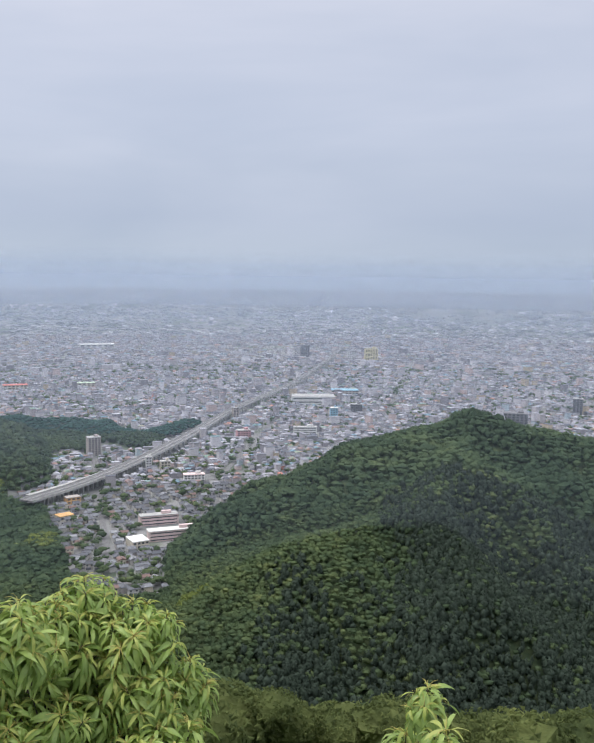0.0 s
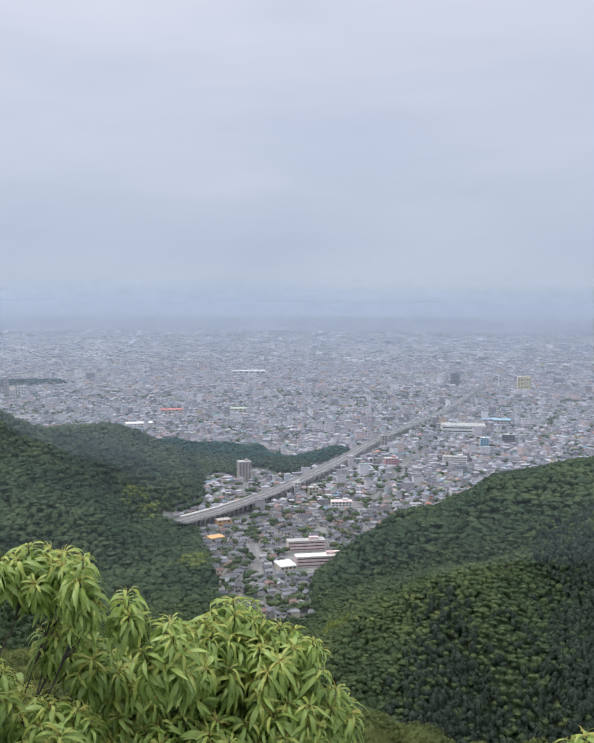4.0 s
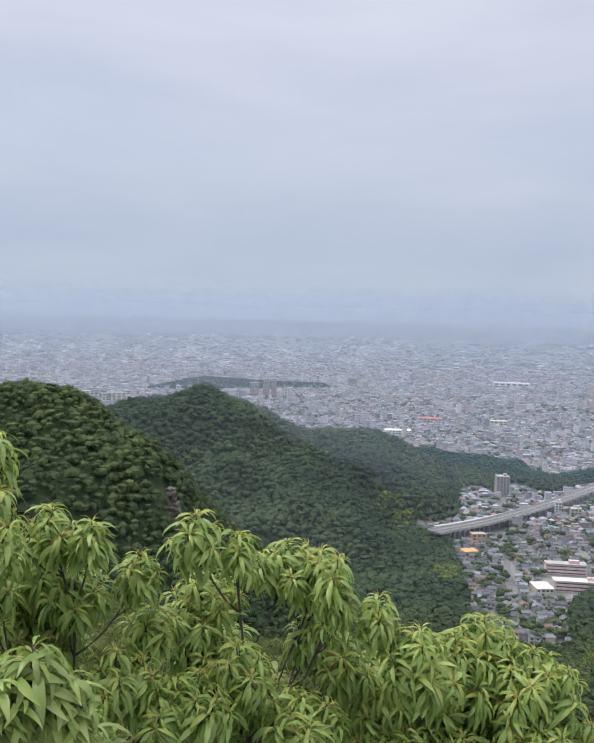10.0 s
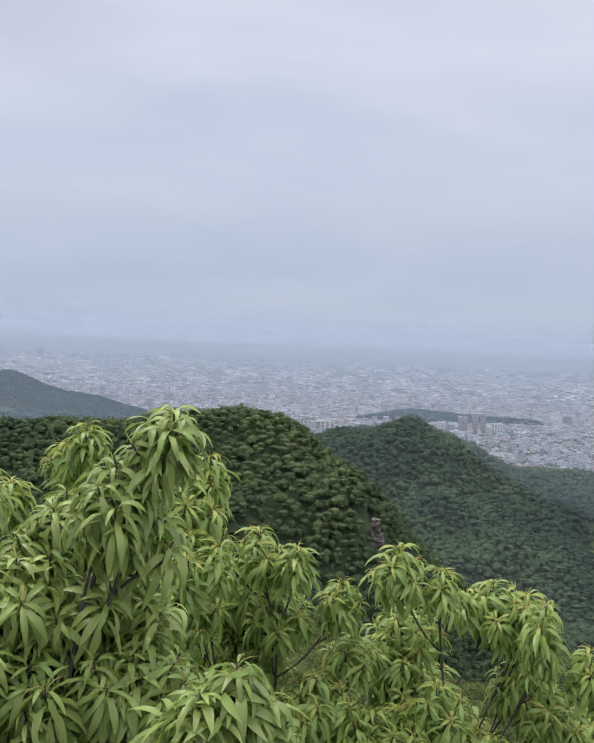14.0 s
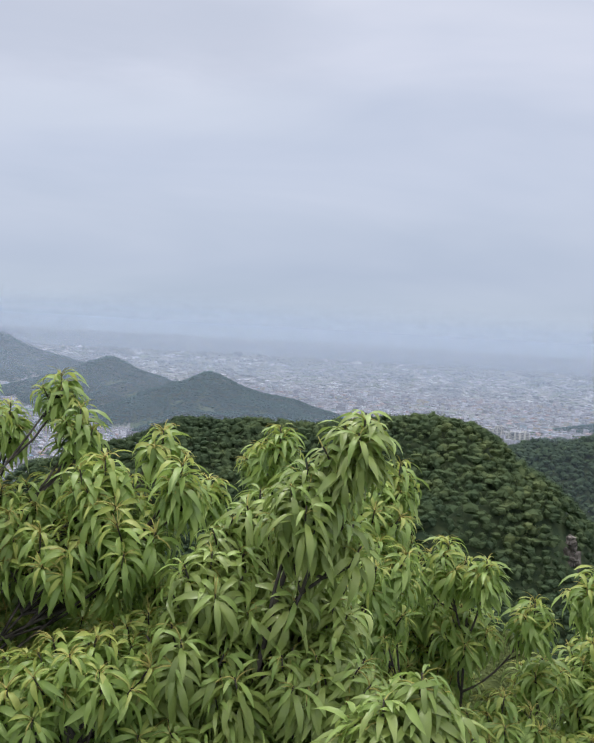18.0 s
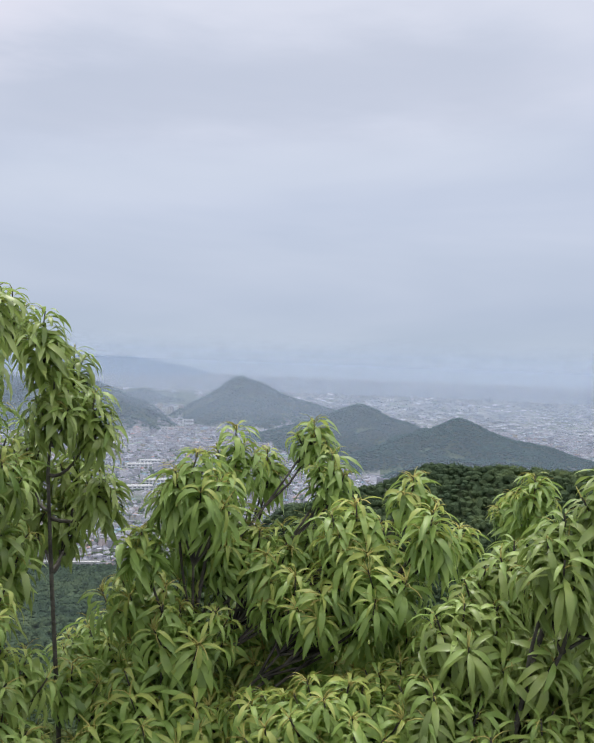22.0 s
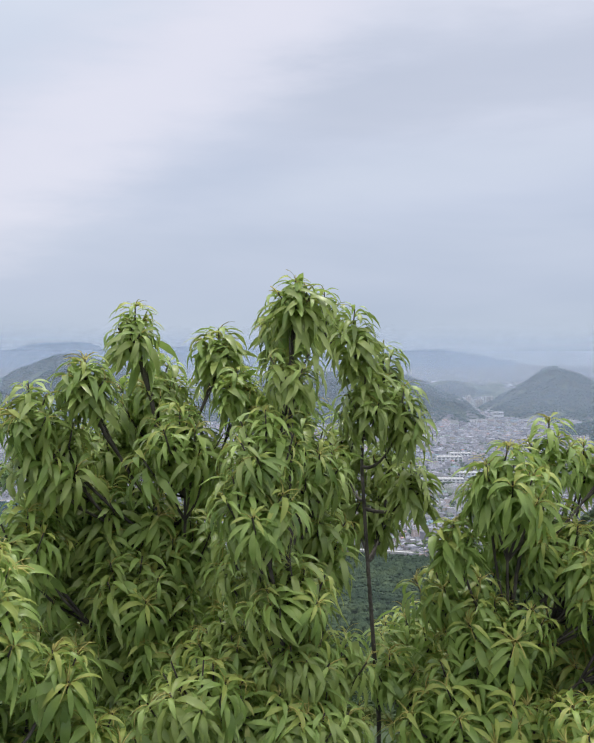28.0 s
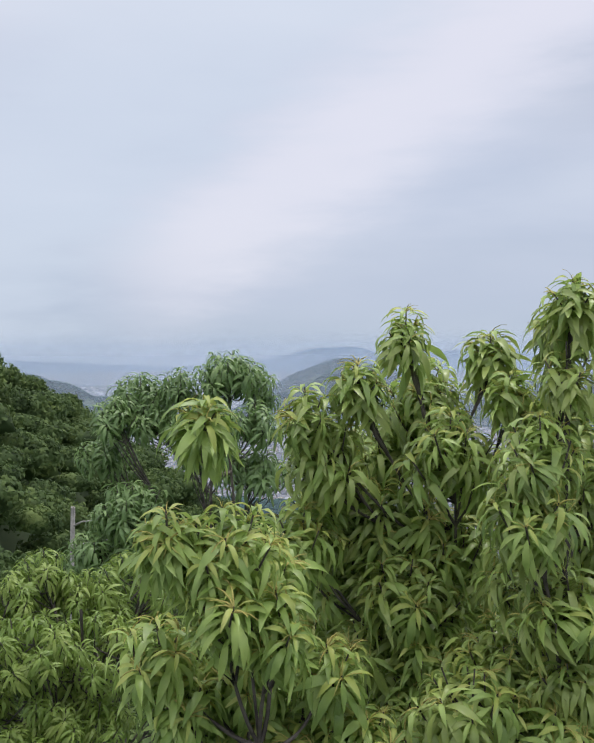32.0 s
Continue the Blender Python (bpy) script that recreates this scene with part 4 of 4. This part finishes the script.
# ---- chestnut trees round the lookout ----
def leaf_spray(rng, count, length, leaf, young, catkins=6, shoot=0.8):
    """The leafy end of a twig: long arching leaves set spirally down the shoot, the youngest at the tip, with catkins among them."""
    v, f, idx = [], [], []
    for i in range(count):
        s0 = i / count
        turn = i * 2.4 + rng.uniform(-0.4, 0.4)
        L = length * rng.uniform(0.75, 1.12) * (0.62 + 0.38 * min(1, s0 * 4))
        w = L * rng.uniform(0.076, 0.1)
        start = Vector((0, 0, -shoot * length * s0 ** 1.1))
        d = Vector((math.cos(turn), math.sin(turn), 0))
        ang = rng.uniform(0.3, 0.8) - 0.7 * s0
        side = (Vector((-d.y, d.x, 0)) + Vector((0, 0, rng.uniform(-0.55, 0.55)))).normalized()
        p, b = start + d * 0.01, len(v)
        droop = rng.uniform(0.26, 0.5) * (0.9 + 0.4 * s0)
        fold = rng.uniform(0.12, 0.45)
        for k, prof in enumerate((0.08, 0.68, 1.0, 0.94, 0.55, 0.0)):
            up = Vector((-math.sin(ang) * d.x, -math.sin(ang) * d.y, math.cos(ang)))
            wave = rng.uniform(-0.16, 0.16)
            v += [p + (side + up * (fold + wave)) * prof * w, p, p - (side - up * (fold - wave)) * prof * w]
            p = p + (d * math.cos(ang) + Vector((0, 0, math.sin(ang)))) * (L / 5)
            ang = max(ang - droop * (1.2 if k < 2 else 0.75), -1.3)
        for k in range(5):
            a, c = b + 3 * k, b + 3 * k + 3
            f += [(a, a + 1, c + 1, c), (a + 1, a + 2, c + 2, c + 1)]
            idx += [2 if i < count * 0.16 else 0] * 2
    for i in range(catkins):
        turn, ang = rng.uniform(0, 6.3), rng.uniform(0.3, 1.1)
        d, p, b = Vector((math.cos(turn), math.sin(turn), 0)), Vector((0, 0, -0.2 * length * rng.random())), len(v)
        for k in range(4):
            o = 0.0032 * (1 - 0.2 * k)
            v += [p + Vector((o, 0, 0)), p + Vector((-o, o, 0)), p + Vector((0, -o, o))]
            p = p + (d * math.cos(ang) + Vector((0, 0, math.sin(ang)))) * 0.028
            ang -= 0.45
        for k in range(3):
            for q in range(3):
                f.append((b + 3 * k + q, b + 3 * k + (q + 1) % 3, b + 3 * k + 3 + (q + 1) % 3, b + 3 * k + 3 + q))
                idx.append(1)
    return mesh_from("leaf_spray", v, f, [leaf, M_CATKIN, young], idx, smooth=True)


lrng = random.Random(11)
SPRAYS = [leaf_spray(lrng, lrng.randint(24, 30), 0.16, M_LEAF, M_LEAF_YOUNG, lrng.randint(3, 8)) for _ in range(10)]
BROAD = [leaf_spray(lrng, lrng.randint(22, 28), 0.165, M_LEAF_BROAD, M_LEAF, 2, 0.9) for _ in range(7)]
DARK = [leaf_spray(lrng, lrng.randint(18, 24), 0.14, M_LEAF_DARK, M_LEAF_DARK, 0) for _ in range(5)]
FRESH = [leaf_spray(lrng, lrng.randint(22, 28), 0.12, M_LEAF_FRESH, M_LEAF_FRESH, 0) for _ in range(5)]
SHOOT = [leaf_spray(lrng, 9, 0.13, M_LEAF_YOUNG, M_LEAF_YOUNG, 0, 1.5) for _ in range(3)]


def tube(points, r0, r1, sides=6):
    v, f = [], []
    n = len(points)
    for i, p in enumerate(points):
        d = (points[min(i + 1, n - 1)] - points[max(i - 1, 0)]).normalized()
        u = d.orthogonal().normalized()
        w = d.cross(u)
        r = r0 + (r1 - r0) * i / (n - 1)
        v += [p + (u * math.cos(6.2832 * k / sides) + w * math.sin(6.2832 * k / sides)) * r for k in range(sides)]
    for i in range(n - 1):
        for k in range(sides):
            f.append((i * sides + k, i * sides + (k + 1) % sides, (i + 1) * sides + (k + 1) % sides, (i + 1) * sides + k))
    return v, f


def chestnut(az, r, lobes, seed, label, size=1.0, kinds=None, dense=1.0, thick=0.03, stem=None, rise=0.25, young=0.0, puff=1.32):
    """A tree r off at az. Its crown is made of lobes (az, el of the top, half width and height in degrees), each a dome
    of leaf sprays on twigs, at the end of a limb that leaves the trunk below it. stem: (az, el) up which the trunk runs."""
    g = random.Random(seed)
    foot = spot(stem[0][0] if stem else az, 0, r)
    foot.z = float(ground_height(np.array([foot.x]), np.array([foot.y]))[0]) - 0.1
    tree = tagged(new("chestnut_tree"), label, "tree", group="chestnut trees round the lookout")
    tree.location = foot
    top = max(lobes, key=lambda q: q[1])
    if stem:
        line = [foot] + [spot(a, e, r) for a, e in stem]
    else:
        head = spot(0.5 * top[0] + 0.5 * az, top[1] - top[3] - 1.5, r)
        bend = Vector((g.uniform(-0.12, 0.12), g.uniform(-0.12, 0.12), 0))
        line = [foot + (head - foot) * k / 6 + bend * math.sin(k / 6 * 3.14) for k in range(7)]
    v, f = tube([p - foot for p in line], thick * 0.5, thick * 0.2, 8)
    part("trunk", mesh_from("trunk", v, f, [M_BARK], smooth=True), tree)

    def spray(at, grow, scale, pick):
        q = Vector((0, 0, 1)).rotation_difference(grow.normalized())
        part("leaf_spray", g.choice(pick), tree, m=Matrix.LocRotScale(at - foot, q @ Euler((0, 0, g.uniform(0, 6.28))).to_quaternion(), (size * scale,) * 3))
    leaf = 0.15 * size
    for a, e, half, drop in lobes:
        d = r * g.uniform(0.92, 1.1)
        tip = spot(a, e, d)
        R, H = max(d * radians(half) * puff - 0.35 * leaf, 0.05), max(d * radians(drop) - 0.3 * leaf, 0.06)
        mid = tip - Vector((0, 0, H + 0.18 * leaf))
        # the limb leaves the trunk lower down than it ends
        want = mid.z - rise - 2 * rise * math.hypot(mid.x - line[-1].x, mid.y - line[-1].y)
        k = min(range(1, len(line)), key=lambda i: abs(line[i].z - want))
        root = line[k - 1].lerp(line[k], min(max((want - line[k - 1].z) / max(line[k].z - line[k - 1].z, 1e-3), 0), 1))
        knee = root.lerp(mid, 0.55) + Vector((0, 0, -0.1)) + Vector((g.uniform(-0.06, 0.06), g.uniform(-0.06, 0.06), 0))
        end = mid + Vector((0, 0, 0.3 * H))
        pts = [(1 - t) ** 2 * root + 2 * t * (1 - t) * knee + t * t * end for t in [q / 7 for q in range(8)]]
        v, f = tube([p - foot for p in pts], 0.0065, 0.003)
        n = max(6, round(dense * 3.1 * (R * R + 2 * R * H) / leaf ** 2))
        for i in range(n):
            inner = i > 0.7 * n
            u = (i + g.random()) / n if not inner else g.random()
            phi, th = math.acos(max(-1, 1 - u * 1.35)), i * 2.4 + g.uniform(-0.5, 0.5)
            k = (0.6 if inner else 1.0) * g.uniform(0.82, 1.12)
            out = Vector((math.sin(phi) * math.cos(th), math.sin(phi) * math.sin(th), math.cos(phi)))
            q = mid + Vector((out.x * R * k, out.y * R * k, out.z * H * k))
            if i == 0:
                q, out = tip - Vector((0, 0, 0.18 * leaf)), Vector((0, 0, 1))
            grow = out * 0.75 + Vector((0, 0, 0.9)) + Vector((g.gauss(0, 0.16), g.gauss(0, 0.16), 0))
            back = q - grow.normalized() * leaf * 0.7
            p = pts[g.randint(4, 7)]
            tv, tf = tube([p - foot, (p + back) / 2 - foot + Vector((0, 0, -0.025)), back - foot, q - foot], 0.0055, 0.0025, 4)
            f += [tuple(len(v) + c for c in quad) for quad in tf]
            v += tv
            spray(q, grow, g.uniform(0.82, 1.16), SHOOT if g.random() < young and out.z > 0.6 else kinds or SPRAYS)
        part("limb", mesh_from("limb", v, f, [M_BARK], smooth=True), tree)
    return tree


GREEN = "bright green chestnut tree with drooping long leaves and catkins"
chestnut(-9.3, 4.4, [(-9.3, -25.7, 1.4, 2), (-10.6, -28.0, 1.5, 2), (-7.9, -28.4, 1.5, 2)], 20, "low chestnut shoot with a few leaf tufts", thick=0.02)
chestnut(14, 4.4, [(14.1, -19.1, 2.2, 3.8), (10.9, -20.7, 2.8, 4.7), (7.1, -24.4, 1.6, 2.8), (16.0, -20.5, 2.5, 4.7), (18.3, -20.1, 2.2, 4.1), (21.2, -18.3, 1.4, 2.8), (19.9, -21.8, 3.1, 3.8), (14.4, -23.5, 3.8, 4.1), (10.2, -24.2, 2.5, 3.8), (16.9, -25.1, 3.8, 3.1), (12.4, -26.3, 4.1, 2.5), (20.8, -25.4, 2.8, 2.5), (7.9, -26.6, 1.9, 1.9), (9.4, -28.2, 3, 2), (16, -28.5, 4, 2)], 1, GREEN, size=0.88)
chestnut(28, 4.4, [(33.6, -13.5, 1.7, 2.8), (30.7, -14.7, 1.3, 2.2), (27.4, -15.1, 2.2, 2.8), (25.2, -15.7, 1.9, 2.8), (24.0, -16.1, 1.3, 4.7), (32.5, -17.2, 2.2, 2.5), (25.2, -19.6, 1.9, 2.5), (31.6, -20.7, 2.5, 3.5), (29.9, -23.2, 3.1, 3.1), (33.7, -22.8, 2.8, 3.5), (26.2, -24.6, 2.5, 2.5), (23.5, -21.1, 1.9, 2.8), (22.4, -23.7, 2.2, 2.8), (34.0, -19.0, 1.9, 1.9), (32.0, -25.1, 3.1, 2.2), (24.3, -26.0, 2.5, 1.9)], 2, GREEN, size=0.88)
chestnut(40, 4.2, [(42.9, -12.9, 2.0, 3.1), (40.4, -13.8, 0.9, 1.9), (37.2, -15.9, 1.4, 2.2), (44.1, -15.4, 2.2, 2.8), (41.3, -16.7, 2.2, 2.5), (47.2, -15.6, 2.2, 3.1), (43.5, -18.9, 2.8, 3.1), (46.9, -18.5, 2.5, 2.8), (36.5, -19.2, 1.9, 2.5), (33.3, -20.9, 2.2, 2.5), (38.7, -21.8, 2.5, 2.8), (30.7, -21.7, 1.9, 3.1), (34.8, -23.5, 3.1, 2.8), (29.0, -23.5, 1.9, 2.5), (31.9, -25.0, 2.8, 1.9), (26.1, -25.0, 2.2, 1.6), (42, -22.5, 3, 3), (46, -22, 3, 3)], 3, GREEN, size=0.86)
chestnut(49.5, 3.7, [(46.4, -8.1, 1.1, 2.5), (48.0, -9.5, 2.2, 3.1), (46.2, -11.3, 1.3, 2.8), (50.8, -11.3, 2.5, 3.5), (47.5, -13.2, 2.5, 3.1), (51.4, -14.2, 2.8, 3.5), (49.6, -16.6, 2.8, 3.1), (52.2, -17.9, 2.5, 3.1), (49.2, -20.0, 2.8, 3.1), (54.5, -6.3, 1.3, 2.2), (55.7, -7.6, 1.3, 1.9), (59.1, -9.9, 1.3, 1.9)], 14, GREEN, size=0.82)
chestnut(54, 2.5, [(48.9, -4.9, 1.2, 2.8), (50.2, -5.8, 2.0, 3.6), (52.6, -8.4, 2.5, 4.1), (51.5, -10.2, 2.8, 4.1), (55.6, -10.4, 2.5, 3.5), (57.4, -12.2, 2.8, 3.8), (54.8, -13.7, 3.8, 4.7), (58.6, -14.5, 2.8, 3.8), (51.3, -15.0, 3.1, 4.4), (59.7, -18.1, 3.5, 4.1), (55.2, -19.1, 4.4, 4.7), (50.1, -19.3, 3.5, 4.1), (57.6, -22.6, 4.1, 3.5), (52.5, -23.2, 4.1, 3.1), (48.7, -22.6, 2.8, 2.8), (60.9, -21.9, 2.8, 3.1)], 4, "chestnut tree with broad glossy leaves reaching towards the lookout", kinds=BROAD, stem=[(56, -26), (54.5, -19), (52.8, -13), (50.8, -8.5), (49.4, -6.2)], thick=0.022, size=0.74)
chestnut(44, 1.8, [(44.1, -20.9, 2.2, 3), (42.1, -22.9, 2, 2.5), (46.5, -22.7, 2, 2.5), (44.0, -25.0, 2.5, 2.5), (48.3, -24.2, 2, 2.5), (40.8, -25.6, 2, 2)], 9, "low chestnut branch with large leaves close by", kinds=BROAD, thick=0.014, size=0.66)
chestnut(71, 3.0, [(74.0, -3.9, 1.6, 3.1), (76.5, -5.7, 2.5, 4.1), (77.7, -6.8, 1.3, 2.8), (71.9, -5.4, 0.9, 2.5), (68.9, -3.4, 1.4, 2.2), (67.6, -5.5, 1.3, 2.5), (62.2, -6.8, 1.6, 2.5), (60.8, -8.8, 0.9, 2.8), (75.4, -8.6, 3.1, 4.1), (72.2, -10.6, 3.1, 4.1), (65.9, -8.6, 2.5, 3.5), (69.1, -9.8, 2.5, 3.1), (64.4, -11.3, 3.5, 3.8), (67.7, -12.8, 3.5, 3.8), (80.0, -10.7, 1.3, 1.6), (79.6, -13.0, 2.8, 3.1), (81.7, -16.0, 3.1, 3.5), (77.3, -15.3, 3.1, 3.5), (71.1, -14.5, 3.5, 3.8), (78.4, -19.1, 4.1, 4.1), (74.1, -17.8, 3.5, 3.8), (69.1, -17.0, 3.8, 4.1), (65.2, -15.5, 3.5, 3.8)], 5, GREEN, stem=[(77, -24), (76.4, -17), (75.6, -12.2), (75.2, -7.5)], thick=0.024, size=0.76)
chestnut(71.5, 2.7, [(80.5, -21.9, 3.1, 2.5), (74.6, -21.5, 4.1, 2.8), (70.2, -20.7, 3.8, 3.1), (65.9, -19.8, 4.1, 3.5), (62.1, -15.5, 2.5, 3.1), (84.1, -18.8, 1.9, 2.5), (62.6, -18.4, 2.8, 3.1), (77, -24.5, 4, 2.5), (68, -24.5, 4.5, 2.5), (62.5, -23.5, 3.5, 2.5)], 15, GREEN, thick=0.02, size=0.72)
chestnut(85.4, 2.9, [(88.5, 4.3, 1.9, 2.8), (86.5, 3.1, 1.3, 3.1), (84.6, 0.8, 1.4, 3.1), (83.2, -1.9, 1.1, 3.5), (85.8, -0.7, 2.2, 3.8), (87.4, -3.8, 2.2, 3.8), (84.3, -5.0, 1.9, 3.5), (82.8, -6.9, 0.9, 2.2), (84.9, -8.8, 1.9, 2.2), (87.1, -7.9, 2.0, 3.0)], 6, "slim chestnut tree with a bare dark stem", kinds=BROAD, size=0.7, dense=0.85, rise=0.06, puff=1.05, stem=[(84.8, -23.2), (85.6, -13.7), (86.0, -7.7), (85.9, -3.7), (86.6, 0.5)], thick=0.017)
chestnut(91, 2.4, [(90.4, 5.0, 0.5, 2.2), (91.3, 3.5, 1.1, 2.5), (90.8, 1.2, 1.9, 3.1), (91.2, -0.7, 2.2, 3.8), (92.4, -3.5, 2.8, 4.1), (89.9, -4.1, 2.8, 4.4), (93.0, -7.2, 2.8, 4.1), (90.5, -8.5, 3.1, 4.1), (92.9, -11.3, 2.5, 3.5), (90.8, -13.1, 3.1, 3.8), (88.9, -10.6, 1.9, 3.5), (93.7, -16.3, 3.5, 3.8), (90.2, -16.6, 3.1, 3.8), (87.0, -17.8, 1.9, 2.8), (96.5, -19.4, 3.5, 3.5), (92.4, -19.8, 3.8, 3.8), (89.5, -20.9, 3.1, 3.5), (87.0, -21.5, 1.6, 2.5)], 16, "tall chestnut tree with pale drooping leaves", kinds=BROAD + SPRAYS[:4], thick=0.02, stem=[(91, -20), (90.8, -10), (90.7, -3), (90.5, 3.2)], young=0.5, size=0.66)
chestnut(101, 2.9, [(100.9, 3.3, 1.7, 2.8), (95.5, 1.8, 1.4, 2.2), (104.1, -0.2, 1.7, 2.2), (99.6, -0.1, 2.5, 4.1), (94.3, -0.8, 1.1, 2.2), (107.6, -1.7, 1.9, 3.1), (106.2, -3.7, 2.8, 3.8), (102.3, -3.4, 2.8, 3.8), (98.0, -3.3, 2.8, 4.1), (95.9, -5.7, 2.2, 3.8), (105.3, -7.3, 3.1, 3.8), (101.1, -8.1, 3.1, 4.1), (97.4, -10.0, 2.8, 3.8), (107.6, -9.6, 2.5, 3.5), (104.7, -11.8, 3.1, 3.8), (100.5, -12.9, 3.1, 3.5), (96.2, -13.9, 2.5, 3.1), (102.6, -16.3, 2.8, 3.1), (98.7, -16.2, 2.8, 3.1), (106.8, -14.6, 2.8, 3.5), (99.9, -19.6, 3.1, 3.1), (103.6, -20.2, 2.8, 2.8)], 7, GREEN, kinds=SPRAYS + BROAD, stem=[(97.9, -22), (98.2, -15), (98.4, -11.5), (99.4, -6), (100.3, -0.5)], thick=0.026, size=0.74)
chestnut(111, 2.2, [(114.3, -2.5, 1.7, 2.5), (113.1, -9.4, 3.5, 4.1), (110.3, -11.5, 2.5, 3.5), (116.8, -9.6, 1.9, 3.1), (117.5, -16.4, 2.5, 3.5), (106.2, -18.2, 2.5, 3.1), (107.8, -21.2, 3.5, 2.8), (112.2, -21.7, 3.5, 2.5), (116.0, -20.1, 2.2, 2.8), (113.4, -13.6, 2.6, 4), (111.6, -17.4, 3, 4), (114.6, -17.8, 2, 3), (109.6, -14.8, 2.6, 4), (103.5, -22.5, 3, 2.5), (109, -24.5, 4, 2), (98, -23.5, 3.5, 2)], 8, "chestnut tree with pale drooping leaves near the lookout", thick=0.018, size=0.72, rise=0.1)
chestnut(115, 6.6, [(112.4, 0.4, 2.2, 2.5), (115.8, -0.6, 1.4, 2.2), (118.4, -1.0, 2.0, 2.5), (110.5, -0.8, 1.1, 2.2), (120.1, -2.5, 1.4, 2.2), (114.3, -2.5, 2.2, 2.5), (110.9, -2.9, 1.6, 2.2), (117.4, -3.1, 1.9, 1.6), (120.7, -4.9, 1.6, 1.9), (114.0, -5.0, 1.9, 1.9), (111, -6, 2.4, 2.2), (119, -8, 2.4, 3), (120.5, -10.5, 2.5, 3)], 10, "dark green broad chestnut tree farther down the slope", kinds=DARK, thick=0.05)
chestnut(120, 4.8, [(123.2, -13.4, 2.8, 3.1), (118.4, -12.6, 3.1, 3.5), (124.6, -12.0, 2, 2.5), (125.2, -15.9, 2.8, 3.1), (121.4, -16.2, 3.8, 3.5), (125.6, -18.9, 3.5, 3.5), (122.1, -19.2, 3.5, 3.5), (115.0, -16.2, 2.5, 2.8), (112.5, -17.7, 1.9, 2.5), (126.7, -13.5, 1.6, 2.5), (115.6, -18.8, 2.2, 3.1), (123.3, -21.3, 3.8, 2.2), (129.5, -14.4, 2.8, 3.5), (129.8, -17.9, 2.8, 3.5)], 11, "bright fresh green tree with small leaves below the lookout", kinds=FRESH, thick=0.04, dense=0.6, size=0.85)


def dead_stem(name, label, az, el, r, thick, twigs, seed):
    """A broken grey stem that stands on the slope, with the stubs of a few branches."""
    g = random.Random(seed)
    top = spot(az, el, r)
    z = float(ground_height(np.array([top.x]), np.array([top.y]))[0]) - 0.1
    ob = tagged(new(name), label, "dead tree")
    ob.location = (top.x, top.y, z)
    h = top.z - z
    pts = [Vector((0.04 * math.sin(k * 1.3), 0.03 * math.sin(k * 2.1), h * k / 7)) for k in range(8)]
    v, f = tube(pts, thick * 1.5, thick * 0.8, 9)
    v = [p + Vector((g.uniform(-1, 1), g.uniform(-1, 1), g.uniform(-1, 3) if i >= len(v) - 9 else 0)) * thick * 0.22 for i, p in enumerate(v)]
    f.append(tuple(range(len(v) - 9, len(v))))
    part("stem", mesh_from("stem", v, f, [M_DEADWOOD if thick < 0.05 else M_BARK]), ob)
    for k in range(twigs):
        a, q = g.uniform(0, 6.28), Vector((0, 0, h - g.uniform(0.05, 0.5)))
        d = Vector((math.cos(a), math.sin(a), g.uniform(-0.1, 0.5)))
        L = g.uniform(0.15, 0.45)
        v, f = tube([q, q + d * L * 0.5 + Vector((0, 0, 0.02)), q + d * L], 0.014, 0.005, 5)
        part("twig", mesh_from("twig", v, f, [M_DEADWOOD], smooth=True), ob)
    return ob


dead_stem("snag", "pale broken dead stem without bark", 122.8, -9.7, 9.5, 0.03, 2, 3)
dead_stem("tree_stump", "dark rotten stump with grey twigs", 120.0, -20.6, 6.0, 0.06, 7, 4)
